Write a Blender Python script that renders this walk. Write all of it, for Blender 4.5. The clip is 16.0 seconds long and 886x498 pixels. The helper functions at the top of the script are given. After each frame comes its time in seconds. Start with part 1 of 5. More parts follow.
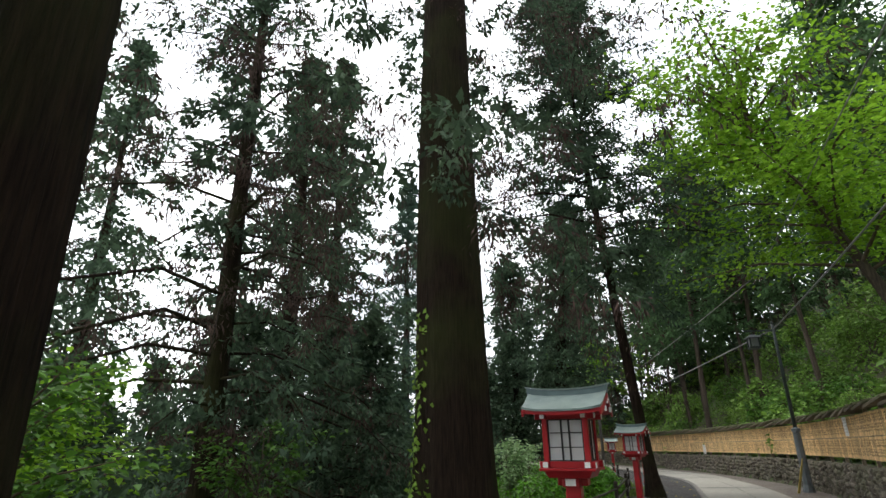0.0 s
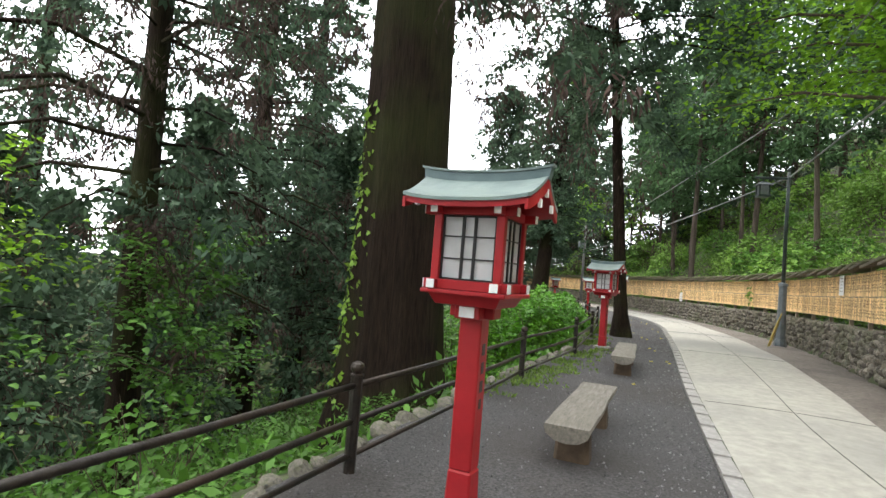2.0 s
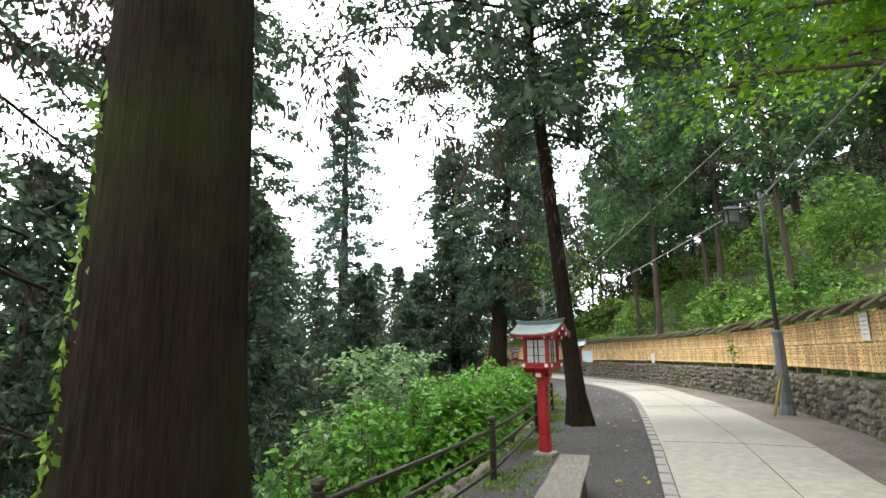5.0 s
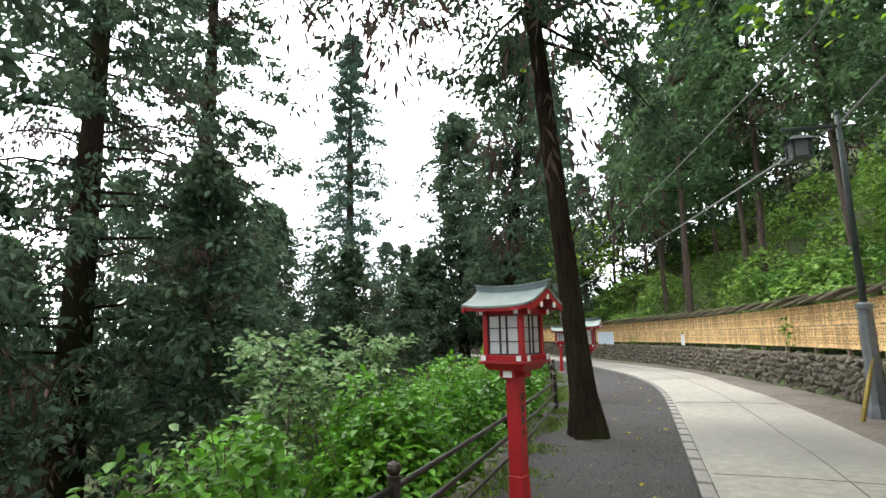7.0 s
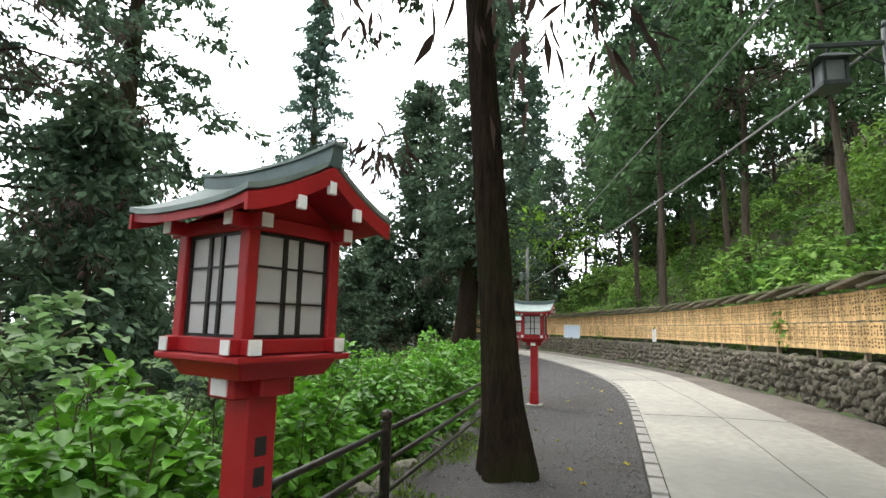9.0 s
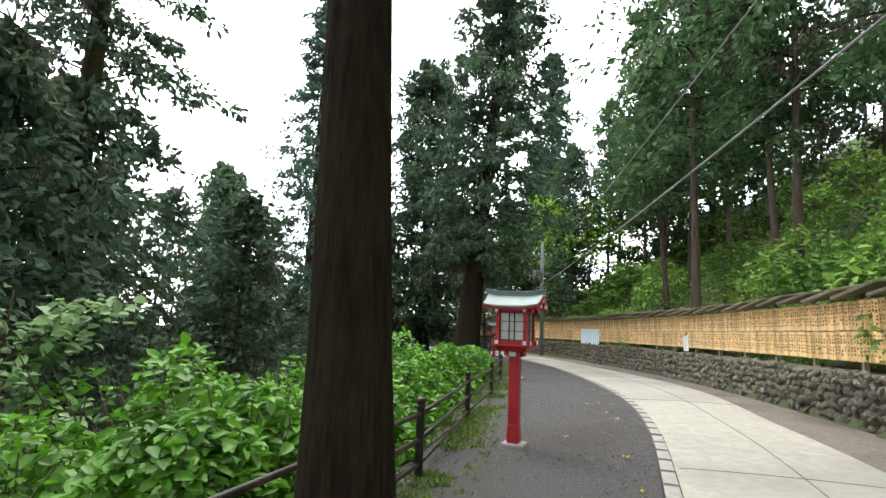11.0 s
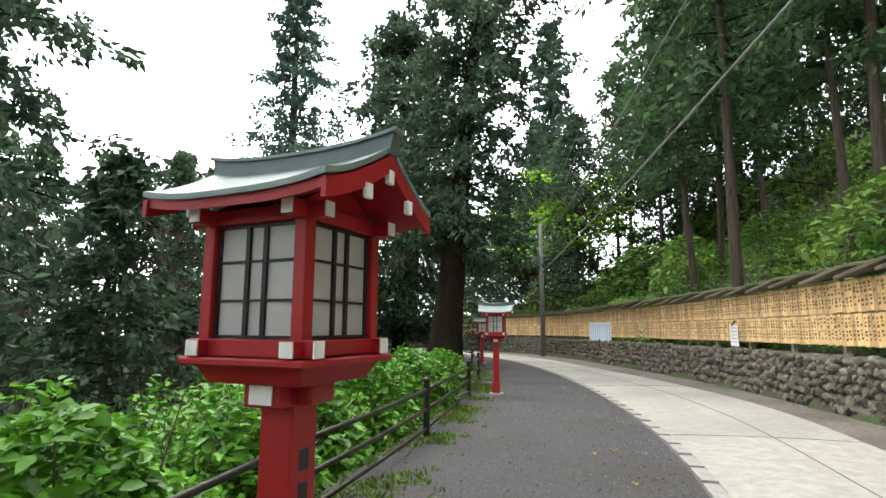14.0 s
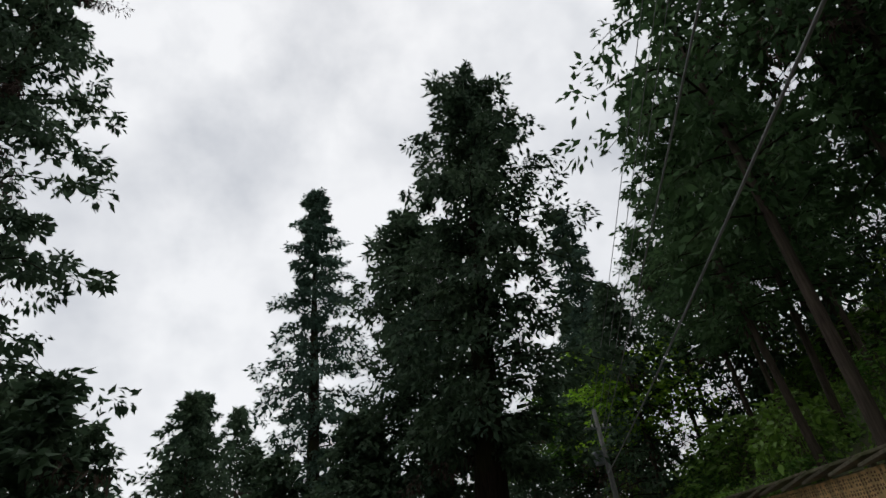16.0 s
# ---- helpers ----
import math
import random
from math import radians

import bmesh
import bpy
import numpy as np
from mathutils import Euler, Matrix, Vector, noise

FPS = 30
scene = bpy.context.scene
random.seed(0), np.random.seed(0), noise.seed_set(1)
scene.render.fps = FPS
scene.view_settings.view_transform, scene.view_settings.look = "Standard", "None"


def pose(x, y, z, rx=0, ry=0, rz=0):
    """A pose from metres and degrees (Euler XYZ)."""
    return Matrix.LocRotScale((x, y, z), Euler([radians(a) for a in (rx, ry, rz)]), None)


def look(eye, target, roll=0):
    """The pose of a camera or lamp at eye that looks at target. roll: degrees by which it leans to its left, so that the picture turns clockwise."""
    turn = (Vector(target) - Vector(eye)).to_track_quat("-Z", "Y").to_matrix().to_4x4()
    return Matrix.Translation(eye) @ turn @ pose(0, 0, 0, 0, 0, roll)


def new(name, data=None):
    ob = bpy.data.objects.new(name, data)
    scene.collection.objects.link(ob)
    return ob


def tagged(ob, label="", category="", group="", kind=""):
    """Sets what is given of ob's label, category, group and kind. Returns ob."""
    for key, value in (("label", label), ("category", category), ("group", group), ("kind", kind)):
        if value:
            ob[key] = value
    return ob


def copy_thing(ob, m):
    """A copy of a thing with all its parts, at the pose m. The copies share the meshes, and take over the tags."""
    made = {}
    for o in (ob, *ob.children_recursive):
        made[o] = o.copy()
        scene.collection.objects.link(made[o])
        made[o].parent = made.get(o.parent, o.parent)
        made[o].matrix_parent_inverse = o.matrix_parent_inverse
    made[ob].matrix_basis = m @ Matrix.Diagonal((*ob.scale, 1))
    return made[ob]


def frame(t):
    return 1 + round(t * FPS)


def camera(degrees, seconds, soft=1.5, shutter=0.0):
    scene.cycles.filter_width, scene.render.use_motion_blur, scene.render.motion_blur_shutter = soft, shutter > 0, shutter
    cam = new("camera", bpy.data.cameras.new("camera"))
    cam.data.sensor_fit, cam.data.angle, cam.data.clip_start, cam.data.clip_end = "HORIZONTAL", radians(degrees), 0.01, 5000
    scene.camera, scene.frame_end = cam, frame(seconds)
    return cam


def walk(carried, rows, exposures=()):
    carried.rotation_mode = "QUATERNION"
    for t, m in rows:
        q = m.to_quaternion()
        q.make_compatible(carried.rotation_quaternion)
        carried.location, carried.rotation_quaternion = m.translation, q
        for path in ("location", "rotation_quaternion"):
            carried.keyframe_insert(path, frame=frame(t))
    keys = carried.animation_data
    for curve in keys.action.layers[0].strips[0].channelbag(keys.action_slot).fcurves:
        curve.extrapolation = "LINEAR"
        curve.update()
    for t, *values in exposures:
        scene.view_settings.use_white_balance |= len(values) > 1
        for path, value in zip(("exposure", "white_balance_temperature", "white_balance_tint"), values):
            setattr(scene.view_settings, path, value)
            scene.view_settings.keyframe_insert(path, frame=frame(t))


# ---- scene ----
cam = camera(79.7, 16.0)
PATH = [
    (0, (-0.539, -1.035, 1.443), (-0.283, 0.827, 2.129), -0.6),
    (0.5, (-0.38, -0.767, 1.355), (-0.094, 1.171, 1.761), 3.7),
    (1, (-0.029, -0.13, 1.31), (0.291, 1.834, 1.519), 4.9),
    (1.5, (0.4, 0.491, 1.311), (0.703, 2.465, 1.419), 4.9),
    (2, (0.797, 1.174, 1.309), (1.077, 3.152, 1.391), 4.6),
    (2.5, (1.273, 1.843, 1.318), (1.506, 3.818, 1.534), 1.7),
    (3, (1.712, 2.547, 1.314), (1.982, 4.507, 1.607), 0.1),
    (3.5, (2.143, 3.168, 1.34), (2.516, 5.095, 1.722), -0.6),
    (4, (2.539, 3.736, 1.351), (2.933, 5.655, 1.753), -0.9),
    (6.5, (4.749, 7.643, 1.456), (5.087, 9.587, 1.781), -0.6),
    (7, (5.213, 8.446, 1.396), (5.521, 10.397, 1.71), -1.1),
    (7.5, (5.683, 9.277, 1.347), (5.997, 11.235, 1.604), -0.7),
    (8, (6.181, 10.034, 1.336), (6.568, 11.981, 1.577), 0.9),
    (8.5, (6.624, 10.774, 1.301), (7.02, 12.716, 1.561), 0.8),
    (9, (7.078, 11.483, 1.242), (7.468, 13.425, 1.518), 1.1),
    (11.5, (9.272, 15.452, 1.201), (9.539, 17.414, 1.481), 1.7),
    (12, (9.646, 16.339, 1.179), (9.881, 18.308, 1.442), 1.1),
    (12.5, (10.1, 17.138, 1.163), (10.336, 19.109, 1.4), 0.9),
    (13, (10.528, 18.023, 1.134), (10.796, 19.99, 1.38), 2.5),
    (13.5, (10.986, 18.864, 1.083), (11.286, 20.823, 1.352), 1.7),
    (14, (11.313, 19.777, 1.084), (11.587, 21.737, 1.372), 0.2),
    (14.5, (11.716, 20.783, 1.16), (11.955, 22.694, 1.7), -1.3),
    (15, (12.052, 21.666, 1.139), (12.254, 23.454, 2.012), 1.1),
    (15.5, (12.359, 22.472, 1.119), (12.556, 24.166, 2.165), -1.3),
    (16, (12.636, 23.202, 1.101), (12.787, 24.906, 2.137), -7.8),
]
EXPOSURES = [(0.0, -0.38), (0.6, 0.04), (1.5, 0.54), (3.0, 0.74), (4.2, 0.84), (6.3, 0.59), (9.2, 0.59), (11.5, 0.59), (14.2, 0.54), (14.7, -0.08), (15.1, -0.8), (15.5, -1.6), (16.0, -1.95)]
walk(cam, [(t, look(eye, target, roll)) for t, eye, target, roll in PATH], EXPOSURES)

# ---- light: bright overcast sky, soft high sun ----
world = bpy.data.worlds.new("overcast_sky")
scene.world = world
world.use_nodes = True
wn = world.node_tree.nodes
wl = world.node_tree.links
wn.clear()
sky = wn.new("ShaderNodeTexSky")
sky.sky_type = "NISHITA"
sky.sun_disc = False
sky.sun_elevation = radians(58)
sky.sun_rotation = radians(-5)
sky_dim = wn.new("ShaderNodeMixRGB")
sky_dim.blend_type = "MULTIPLY"
sky_dim.inputs[0].default_value = 1.0
sky_dim.inputs[2].default_value = (0.1, 0.1, 0.1, 1)
wl.new(sky.outputs[0], sky_dim.inputs[1])
w_coord = wn.new("ShaderNodeTexCoord")
w_noise = wn.new("ShaderNodeTexNoise")
w_noise.inputs["Scale"].default_value = 2.6
w_noise.inputs["Detail"].default_value = 6
w_noise.inputs["Roughness"].default_value = 0.55
wl.new(w_coord.outputs["Generated"], w_noise.inputs["Vector"])
w_ramp = wn.new("ShaderNodeValToRGB")
w_ramp.color_ramp.elements[0].position, w_ramp.color_ramp.elements[0].color = 0.3, (2.3, 2.42, 2.65, 1)
w_ramp.color_ramp.elements[1].position, w_ramp.color_ramp.elements[1].color = 0.56, (4.0, 4.05, 4.15, 1)
wl.new(w_noise.outputs["Fac"], w_ramp.inputs[0])
w_mix = wn.new("ShaderNodeMixRGB")
w_mix.inputs[0].default_value = 0.85
wl.new(sky_dim.outputs[0], w_mix.inputs[1])
wl.new(w_ramp.outputs[0], w_mix.inputs[2])
w_bg = wn.new("ShaderNodeBackground")
w_bg.inputs["Strength"].default_value = 1.0
wl.new(w_mix.outputs[0], w_bg.inputs["Color"])
w_out = wn.new("ShaderNodeOutputWorld")
wl.new(w_bg.outputs[0], w_out.inputs["Surface"])
sun_data = bpy.data.lights.new("sun", "SUN")
sun_data.energy = 1.6
sun_data.angle = radians(25)
sun_data.color = (1.0, 0.97, 0.92)
sun = new("sun", sun_data)
sun.matrix_world = look((0, 0, 40), (5.0, -10.5, 19))


# ---- materials ----
def mat(name, colour_a, colour_b, scale=4.0, rough=0.8, bump=0.0, bump_scale=30.0, island=0.0, metal=0.0, through_light=0.0,
        stretch=(1, 1, 1), stain=None, stain_scale=0.6, stain_amount=0.5, object_random=0.0, spec=0.3, detail=6.0):
    """Two-colour grain in object space, a larger stain pattern, bump, and an optional change from piece to piece."""
    m = bpy.data.materials.new(name)
    m.use_nodes = True
    n, l = m.node_tree.nodes, m.node_tree.links
    n.clear()
    co = n.new("ShaderNodeTexCoord")
    mp = n.new("ShaderNodeMapping")
    mp.inputs["Scale"].default_value = stretch
    l.new(co.outputs["Object"], mp.inputs["Vector"])
    t1 = n.new("ShaderNodeTexNoise")
    t1.inputs["Scale"].default_value, t1.inputs["Detail"].default_value, t1.inputs["Roughness"].default_value = scale, detail, 0.65
    l.new(mp.outputs[0], t1.inputs["Vector"])
    r1 = n.new("ShaderNodeValToRGB")
    r1.color_ramp.elements[0].position, r1.color_ramp.elements[0].color = 0.32, (*colour_a, 1)
    r1.color_ramp.elements[1].position, r1.color_ramp.elements[1].color = 0.68, (*colour_b, 1)
    l.new(t1.outputs["Fac"], r1.inputs[0])
    colour = r1.outputs[0]
    if stain:
        t2 = n.new("ShaderNodeTexNoise")
        t2.inputs["Scale"].default_value, t2.inputs["Detail"].default_value = stain_scale, 5
        l.new(co.outputs["Object"], t2.inputs["Vector"])
        r2 = n.new("ShaderNodeValToRGB")
        r2.color_ramp.elements[0].position, r2.color_ramp.elements[1].position = 0.45, 0.68
        r2.color_ramp.elements[1].color = (stain_amount, stain_amount, stain_amount, 1)
        l.new(t2.outputs["Fac"], r2.inputs[0])
        mx = n.new("ShaderNodeMixRGB")
        l.new(r2.outputs[0], mx.inputs[0])
        l.new(colour, mx.inputs[1])
        mx.inputs[2].default_value = (*stain, 1)
        colour = mx.outputs[0]
    if island or object_random:
        src = n.new("ShaderNodeNewGeometry").outputs["Random Per Island"] if island else n.new("ShaderNodeObjectInfo").outputs["Random"]
        amount = island or object_random
        mr = n.new("ShaderNodeMapRange")
        mr.inputs["To Min"].default_value, mr.inputs["To Max"].default_value = 1 - amount, 1 + amount
        l.new(src, mr.inputs["Value"])
        hs = n.new("ShaderNodeHueSaturation")
        l.new(mr.outputs[0], hs.inputs["Value"])
        l.new(colour, hs.inputs["Color"])
        colour = hs.outputs[0]
    p = n.new("ShaderNodeBsdfPrincipled")
    l.new(colour, p.inputs["Base Color"])
    p.inputs["Roughness"].default_value, p.inputs["Metallic"].default_value = rough, metal
    p.inputs["Specular IOR Level"].default_value = spec
    if bump:
        t3 = n.new("ShaderNodeTexNoise")
        t3.inputs["Scale"].default_value, t3.inputs["Detail"].default_value = bump_scale, 5
        l.new(mp.outputs[0], t3.inputs["Vector"])
        b = n.new("ShaderNodeBump")
        b.inputs["Strength"].default_value, b.inputs["Distance"].default_value = bump, 0.03
        l.new(t3.outputs["Fac"], b.inputs["Height"])
        l.new(b.outputs[0], p.inputs["Normal"])
    shader = p.outputs[0]
    if through_light:
        tr = n.new("ShaderNodeBsdfTranslucent")
        l.new(colour, tr.inputs["Color"])
        ms = n.new("ShaderNodeMixShader")
        ms.inputs[0].default_value = through_light
        l.new(shader, ms.inputs[1])
        l.new(tr.outputs[0], ms.inputs[2])
        shader = ms.outputs[0]
    o = n.new("ShaderNodeOutputMaterial")
    l.new(shader, o.inputs["Surface"])
    return m


M_SOIL = mat("forest_soil", (0.035, 0.035, 0.018), (0.07, 0.075, 0.032), 3, 0.95, 0.6, 25, stain=(0.04, 0.075, 0.02), stain_scale=0.35, stain_amount=0.8)
M_VERGE = mat("packed_earth", (0.1, 0.085, 0.07), (0.2, 0.175, 0.15), 14, 0.95, 0.5, 60, stain=(0.07, 0.06, 0.05), stain_scale=0.8, stain_amount=0.6)
M_GRAVEL = mat("dark_gravel_asphalt", (0.02, 0.019, 0.019), (0.12, 0.115, 0.11), 48, 0.9, 0.9, 55, stain=(0.05, 0.043, 0.037), stain_scale=0.55, stain_amount=0.75)
# Broad patches of darker grey vary the concrete's tone at random.
M_CONCRETE = mat("pale_concrete", (0.265, 0.252, 0.214), (0.375, 0.358, 0.305), 7, 0.85, 0.15, 80, stain=(0.19, 0.185, 0.17), stain_scale=0.28, stain_amount=0.75)
M_KERB = mat("kerb_concrete", (0.22, 0.21, 0.19), (0.34, 0.325, 0.3), 16, 0.9, 0.3, 70, stain=(0.2, 0.19, 0.17), stain_scale=1.5, stain_amount=0.6, object_random=0.04)
M_STONE = mat("wall_stone", (0.06, 0.053, 0.044), (0.26, 0.23, 0.185), 9, 0.95, 0.9, 25, stain=(0.11, 0.12, 0.06), stain_scale=1.2, stain_amount=0.5, object_random=0.3)
M_STONES = mat("wall_stone_far", (0.06, 0.053, 0.044), (0.26, 0.23, 0.185), 9, 0.95, 0.9, 25, stain=(0.11, 0.12, 0.06), stain_scale=1.2, stain_amount=0.5, island=0.3)
M_CORE = mat("dark_grey_filler", (0.05, 0.047, 0.04), (0.09, 0.085, 0.075), 8, 0.95, 0.5, 30)
M_CAP = mat("wall_cap_earth", (0.12, 0.12, 0.08), (0.24, 0.22, 0.17), 7, 0.95, 0.5, 30, stain=(0.07, 0.1, 0.035), stain_scale=1.0, stain_amount=0.7)
M_PLAQUE = mat("cedar_plaque", (0.64, 0.41, 0.17), (0.82, 0.59, 0.3), 5, 0.7, 0.15, 40, stretch=(6, 6, 0.7), object_random=0.3)
M_PLAQUES = mat("cedar_plaque_far", (0.64, 0.41, 0.17), (0.82, 0.59, 0.3), 5, 0.7, 0.15, 40, stretch=(6, 6, 0.7), island=0.3)
M_INK = mat("brush_ink", (0.14, 0.07, 0.035), (0.24, 0.125, 0.06), 12, 0.7)
M_POSTWOOD = mat("grey_timber", (0.2, 0.16, 0.11), (0.34, 0.28, 0.2), 6, 0.85, 0.3, 40, stretch=(5, 5, 0.6))
M_DARKBOARD = mat("dark_backing_board", (0.05, 0.035, 0.022), (0.1, 0.07, 0.045), 6, 0.9)
M_SHINGLE = mat("mossy_roof_board", (0.1, 0.085, 0.06), (0.23, 0.2, 0.15), 6, 0.95, 0.5, 30, stain=(0.1, 0.125, 0.045), stain_scale=1.3, stain_amount=0.7, object_random=0.25)
M_RED = mat("vermilion_paint", (0.29, 0.009, 0.013), (0.38, 0.013, 0.018), 3, 0.45, 0.06, 25, stain=(0.27, 0.012, 0.014), stain_scale=2.2, stain_amount=0.45, spec=0.4)
M_ROOFTIN = mat("patina_roof_sheet", (0.14, 0.19, 0.178), (0.23, 0.285, 0.265), 5, 0.45, 0.1, 30, stain=(0.2, 0.26, 0.22), stain_scale=2.5, stain_amount=0.6, metal=0.1, spec=0.5)
M_RIDGE = mat("slate_green_ridge", (0.06, 0.1, 0.1), (0.11, 0.16, 0.16), 5, 0.45, 0.05, 30, spec=0.5)
M_PAPER = mat("frosted_window_sheet", (0.6, 0.6, 0.6), (0.7, 0.7, 0.69), 3, 0.35, through_light=0.3, stain=(0.5, 0.5, 0.48), stain_scale=4, stain_amount=0.4)
M_MUNTIN = mat("black_lacquer", (0.012, 0.012, 0.012), (0.025, 0.024, 0.022), 8, 0.4)
M_WHITE = mat("white_paint", (0.72, 0.72, 0.69), (0.82, 0.82, 0.8), 8, 0.6)
M_RAIL = mat("dark_bronze_pipe", (0.016, 0.014, 0.012), (0.04, 0.034, 0.028), 14, 0.42, 0.15, 60, metal=0.35, stain=(0.09, 0.055, 0.03), stain_scale=3, stain_amount=0.3)
M_BARK = mat("cedar_bark", (0.007, 0.0052, 0.004), (0.032, 0.021, 0.014), 5, 0.95, 1.0, 9, stretch=(5, 5, 0.35), stain=(0.034, 0.042, 0.012), stain_scale=0.4, stain_amount=0.75, spec=0.12)
M_BARK_GREY = mat("pale_cedar_bark", (0.04, 0.03, 0.023), (0.12, 0.092, 0.072), 5, 0.95, 1.0, 9, stretch=(5, 5, 0.35), stain=(0.06, 0.065, 0.035), stain_scale=0.5, stain_amount=0.4)
M_CEDAR = mat("cedar_foliage", (0.036, 0.067, 0.043), (0.094, 0.145, 0.08), 0.5, 0.75, island=0.45, spec=0.15, through_light=0.25)
M_CEDAR_BLUE = mat("far_cedar_foliage", (0.034, 0.066, 0.05), (0.075, 0.125, 0.085), 0.4, 0.75, island=0.4, spec=0.15, through_light=0.25)
M_CEDAR_LIGHT = mat("young_cedar_foliage", (0.044, 0.094, 0.04), (0.1, 0.175, 0.07), 0.4, 0.75, island=0.4, spec=0.15, through_light=0.3)
M_DEAD = mat("withered_spray", (0.04, 0.026, 0.021), (0.09, 0.06, 0.047), 0.8, 0.9, island=0.4, through_light=0.2)
M_MAPLE = mat("maple_leaf", (0.15, 0.32, 0.02), (0.28, 0.48, 0.04), 0.8, 0.5, island=0.35, through_light=0.5)
M_HYDRANGEA = mat("hydrangea_leaf", (0.06, 0.19, 0.012), (0.16, 0.38, 0.03), 0.9, 0.45, island=0.45, through_light=0.35, spec=0.35)
M_SHRUB = mat("shrub_leaf", (0.045, 0.125, 0.016), (0.115, 0.25, 0.035), 0.35, 0.5, island=0.45, through_light=0.35)
# Greens raised above real foliage, making up for shade under the hill trees.
M_HILL = mat("brightened_hillside_leaf", (0.09, 0.19, 0.03), (0.23, 0.38, 0.07), 0.16, 0.6, island=0.45, through_light=0.35)
M_DOGWOOD = mat("variegated_leaf", (0.14, 0.27, 0.09), (0.32, 0.44, 0.22), 1.4, 0.5, island=0.3, through_light=0.35)
M_IVY = mat("ivy_leaf", (0.14, 0.26, 0.03), (0.24, 0.4, 0.05), 2, 0.45, island=0.3, through_light=0.4)
M_TWIG = mat("twig", (0.06, 0.045, 0.03), (0.13, 0.1, 0.07), 6, 0.9)
M_MOSS = mat("moss_grass", (0.08, 0.14, 0.025), (0.18, 0.27, 0.05), 5, 0.9, island=0.4, through_light=0.3)
M_BENCH = mat("weathered_bench_wood", (0.115, 0.105, 0.085), (0.22, 0.2, 0.165), 5, 0.85, 0.35, 30, stretch=(1, 8, 8), stain=(0.13, 0.12, 0.09), stain_scale=3, stain_amount=0.5)
M_ROCK = mat("edging_rock", (0.08, 0.075, 0.06), (0.22, 0.2, 0.16), 5, 0.9, 0.5, 20, stain=(0.12, 0.14, 0.06), stain_scale=2, stain_amount=0.6, object_random=0.25)
M_LAMPPOST = mat("dark_green_lamp_paint", (0.03, 0.04, 0.04), (0.06, 0.075, 0.072), 5, 0.45, metal=0.2)
M_LAMPBASE = mat("grey_steel_sleeve", (0.11, 0.13, 0.14), (0.19, 0.21, 0.22), 4, 0.5, metal=0.3)
M_GLASS = mat("frosted_lamp_glass", (0.3, 0.32, 0.33), (0.42, 0.44, 0.45), 3, 0.2, through_light=0.4)
M_BAMBOO = mat("yellow_bamboo", (0.36, 0.27, 0.07), (0.52, 0.4, 0.12), 4, 0.5, stretch=(8, 8, 1))
M_POLE = mat("concrete_pole", (0.13, 0.13, 0.125), (0.21, 0.21, 0.2), 5, 0.85)
M_CABLE = mat("cable_sheath", (0.16, 0.16, 0.16), (0.25, 0.25, 0.25), 5, 0.5)
M_NOTICE = mat("notice_paper", (0.74, 0.74, 0.73), (0.82, 0.82, 0.81), 4, 0.6)
M_BLUE = mat("pale_blue_print", (0.33, 0.55, 0.74), (0.42, 0.63, 0.8), 3, 0.6)
M_YELLOW = mat("fallen_yellow_leaf", (0.4, 0.33, 0.05), (0.55, 0.46, 0.09), 9, 0.7, through_light=0.2)
M_RUBBLE = mat("scattered_gravel", (0.07, 0.068, 0.066), (0.24, 0.235, 0.23), 4, 0.9, island=0.5)


# ---- mesh helpers ----
def mesh_from(name, verts, faces, material, smooth=False):
    me = bpy.data.meshes.new(name)
    me.from_pydata([tuple(v) for v in verts], [], [tuple(f) for f in faces])
    me.materials.append(material)
    if smooth:
        me.polygons.foreach_set("use_smooth", [True] * len(me.polygons))
    me.update()
    return me


def part(name, bm, material, parent=None, label=""):
    """Links a bmesh as one mesh object, under a thing if one is given."""
    me = bpy.data.meshes.new(name)
    bm.to_mesh(me)
    bm.free()
    me.materials.append(material)
    ob = new(name, me)
    ob.parent = parent
    return tagged(ob, label) if label else ob


def part_mesh(name, me, parent=None, label=""):
    ob = new(name, me)
    ob.parent = parent
    return tagged(ob, label) if label else ob


def box(bm, x0, x1, y0, y1, z0, z1, bevel=0.0, taper=1.0):
    """A box, its top scaled by taper, with bevelled edges."""
    cx, cy = (x0 + x1) / 2, (y0 + y1) / 2
    vs = []
    for z, k in ((z0, 1), (z1, taper)):
        for x, y in ((x0, y0), (x1, y0), (x1, y1), (x0, y1)):
            vs.append(bm.verts.new((cx + (x - cx) * k, cy + (y - cy) * k, z)))
    fs = [(3, 2, 1, 0), (4, 5, 6, 7), (0, 1, 5, 4), (1, 2, 6, 5), (2, 3, 7, 6), (3, 0, 4, 7)]
    faces = [bm.faces.new([vs[i] for i in f]) for f in fs]
    if bevel:
        edges = list({e for f in faces for e in f.edges})
        bmesh.ops.bevel(bm, geom=edges, offset=bevel, segments=1, affect="EDGES")
    return bm


def boxed(*a, **k):
    return box(bmesh.new(), *a, **k)


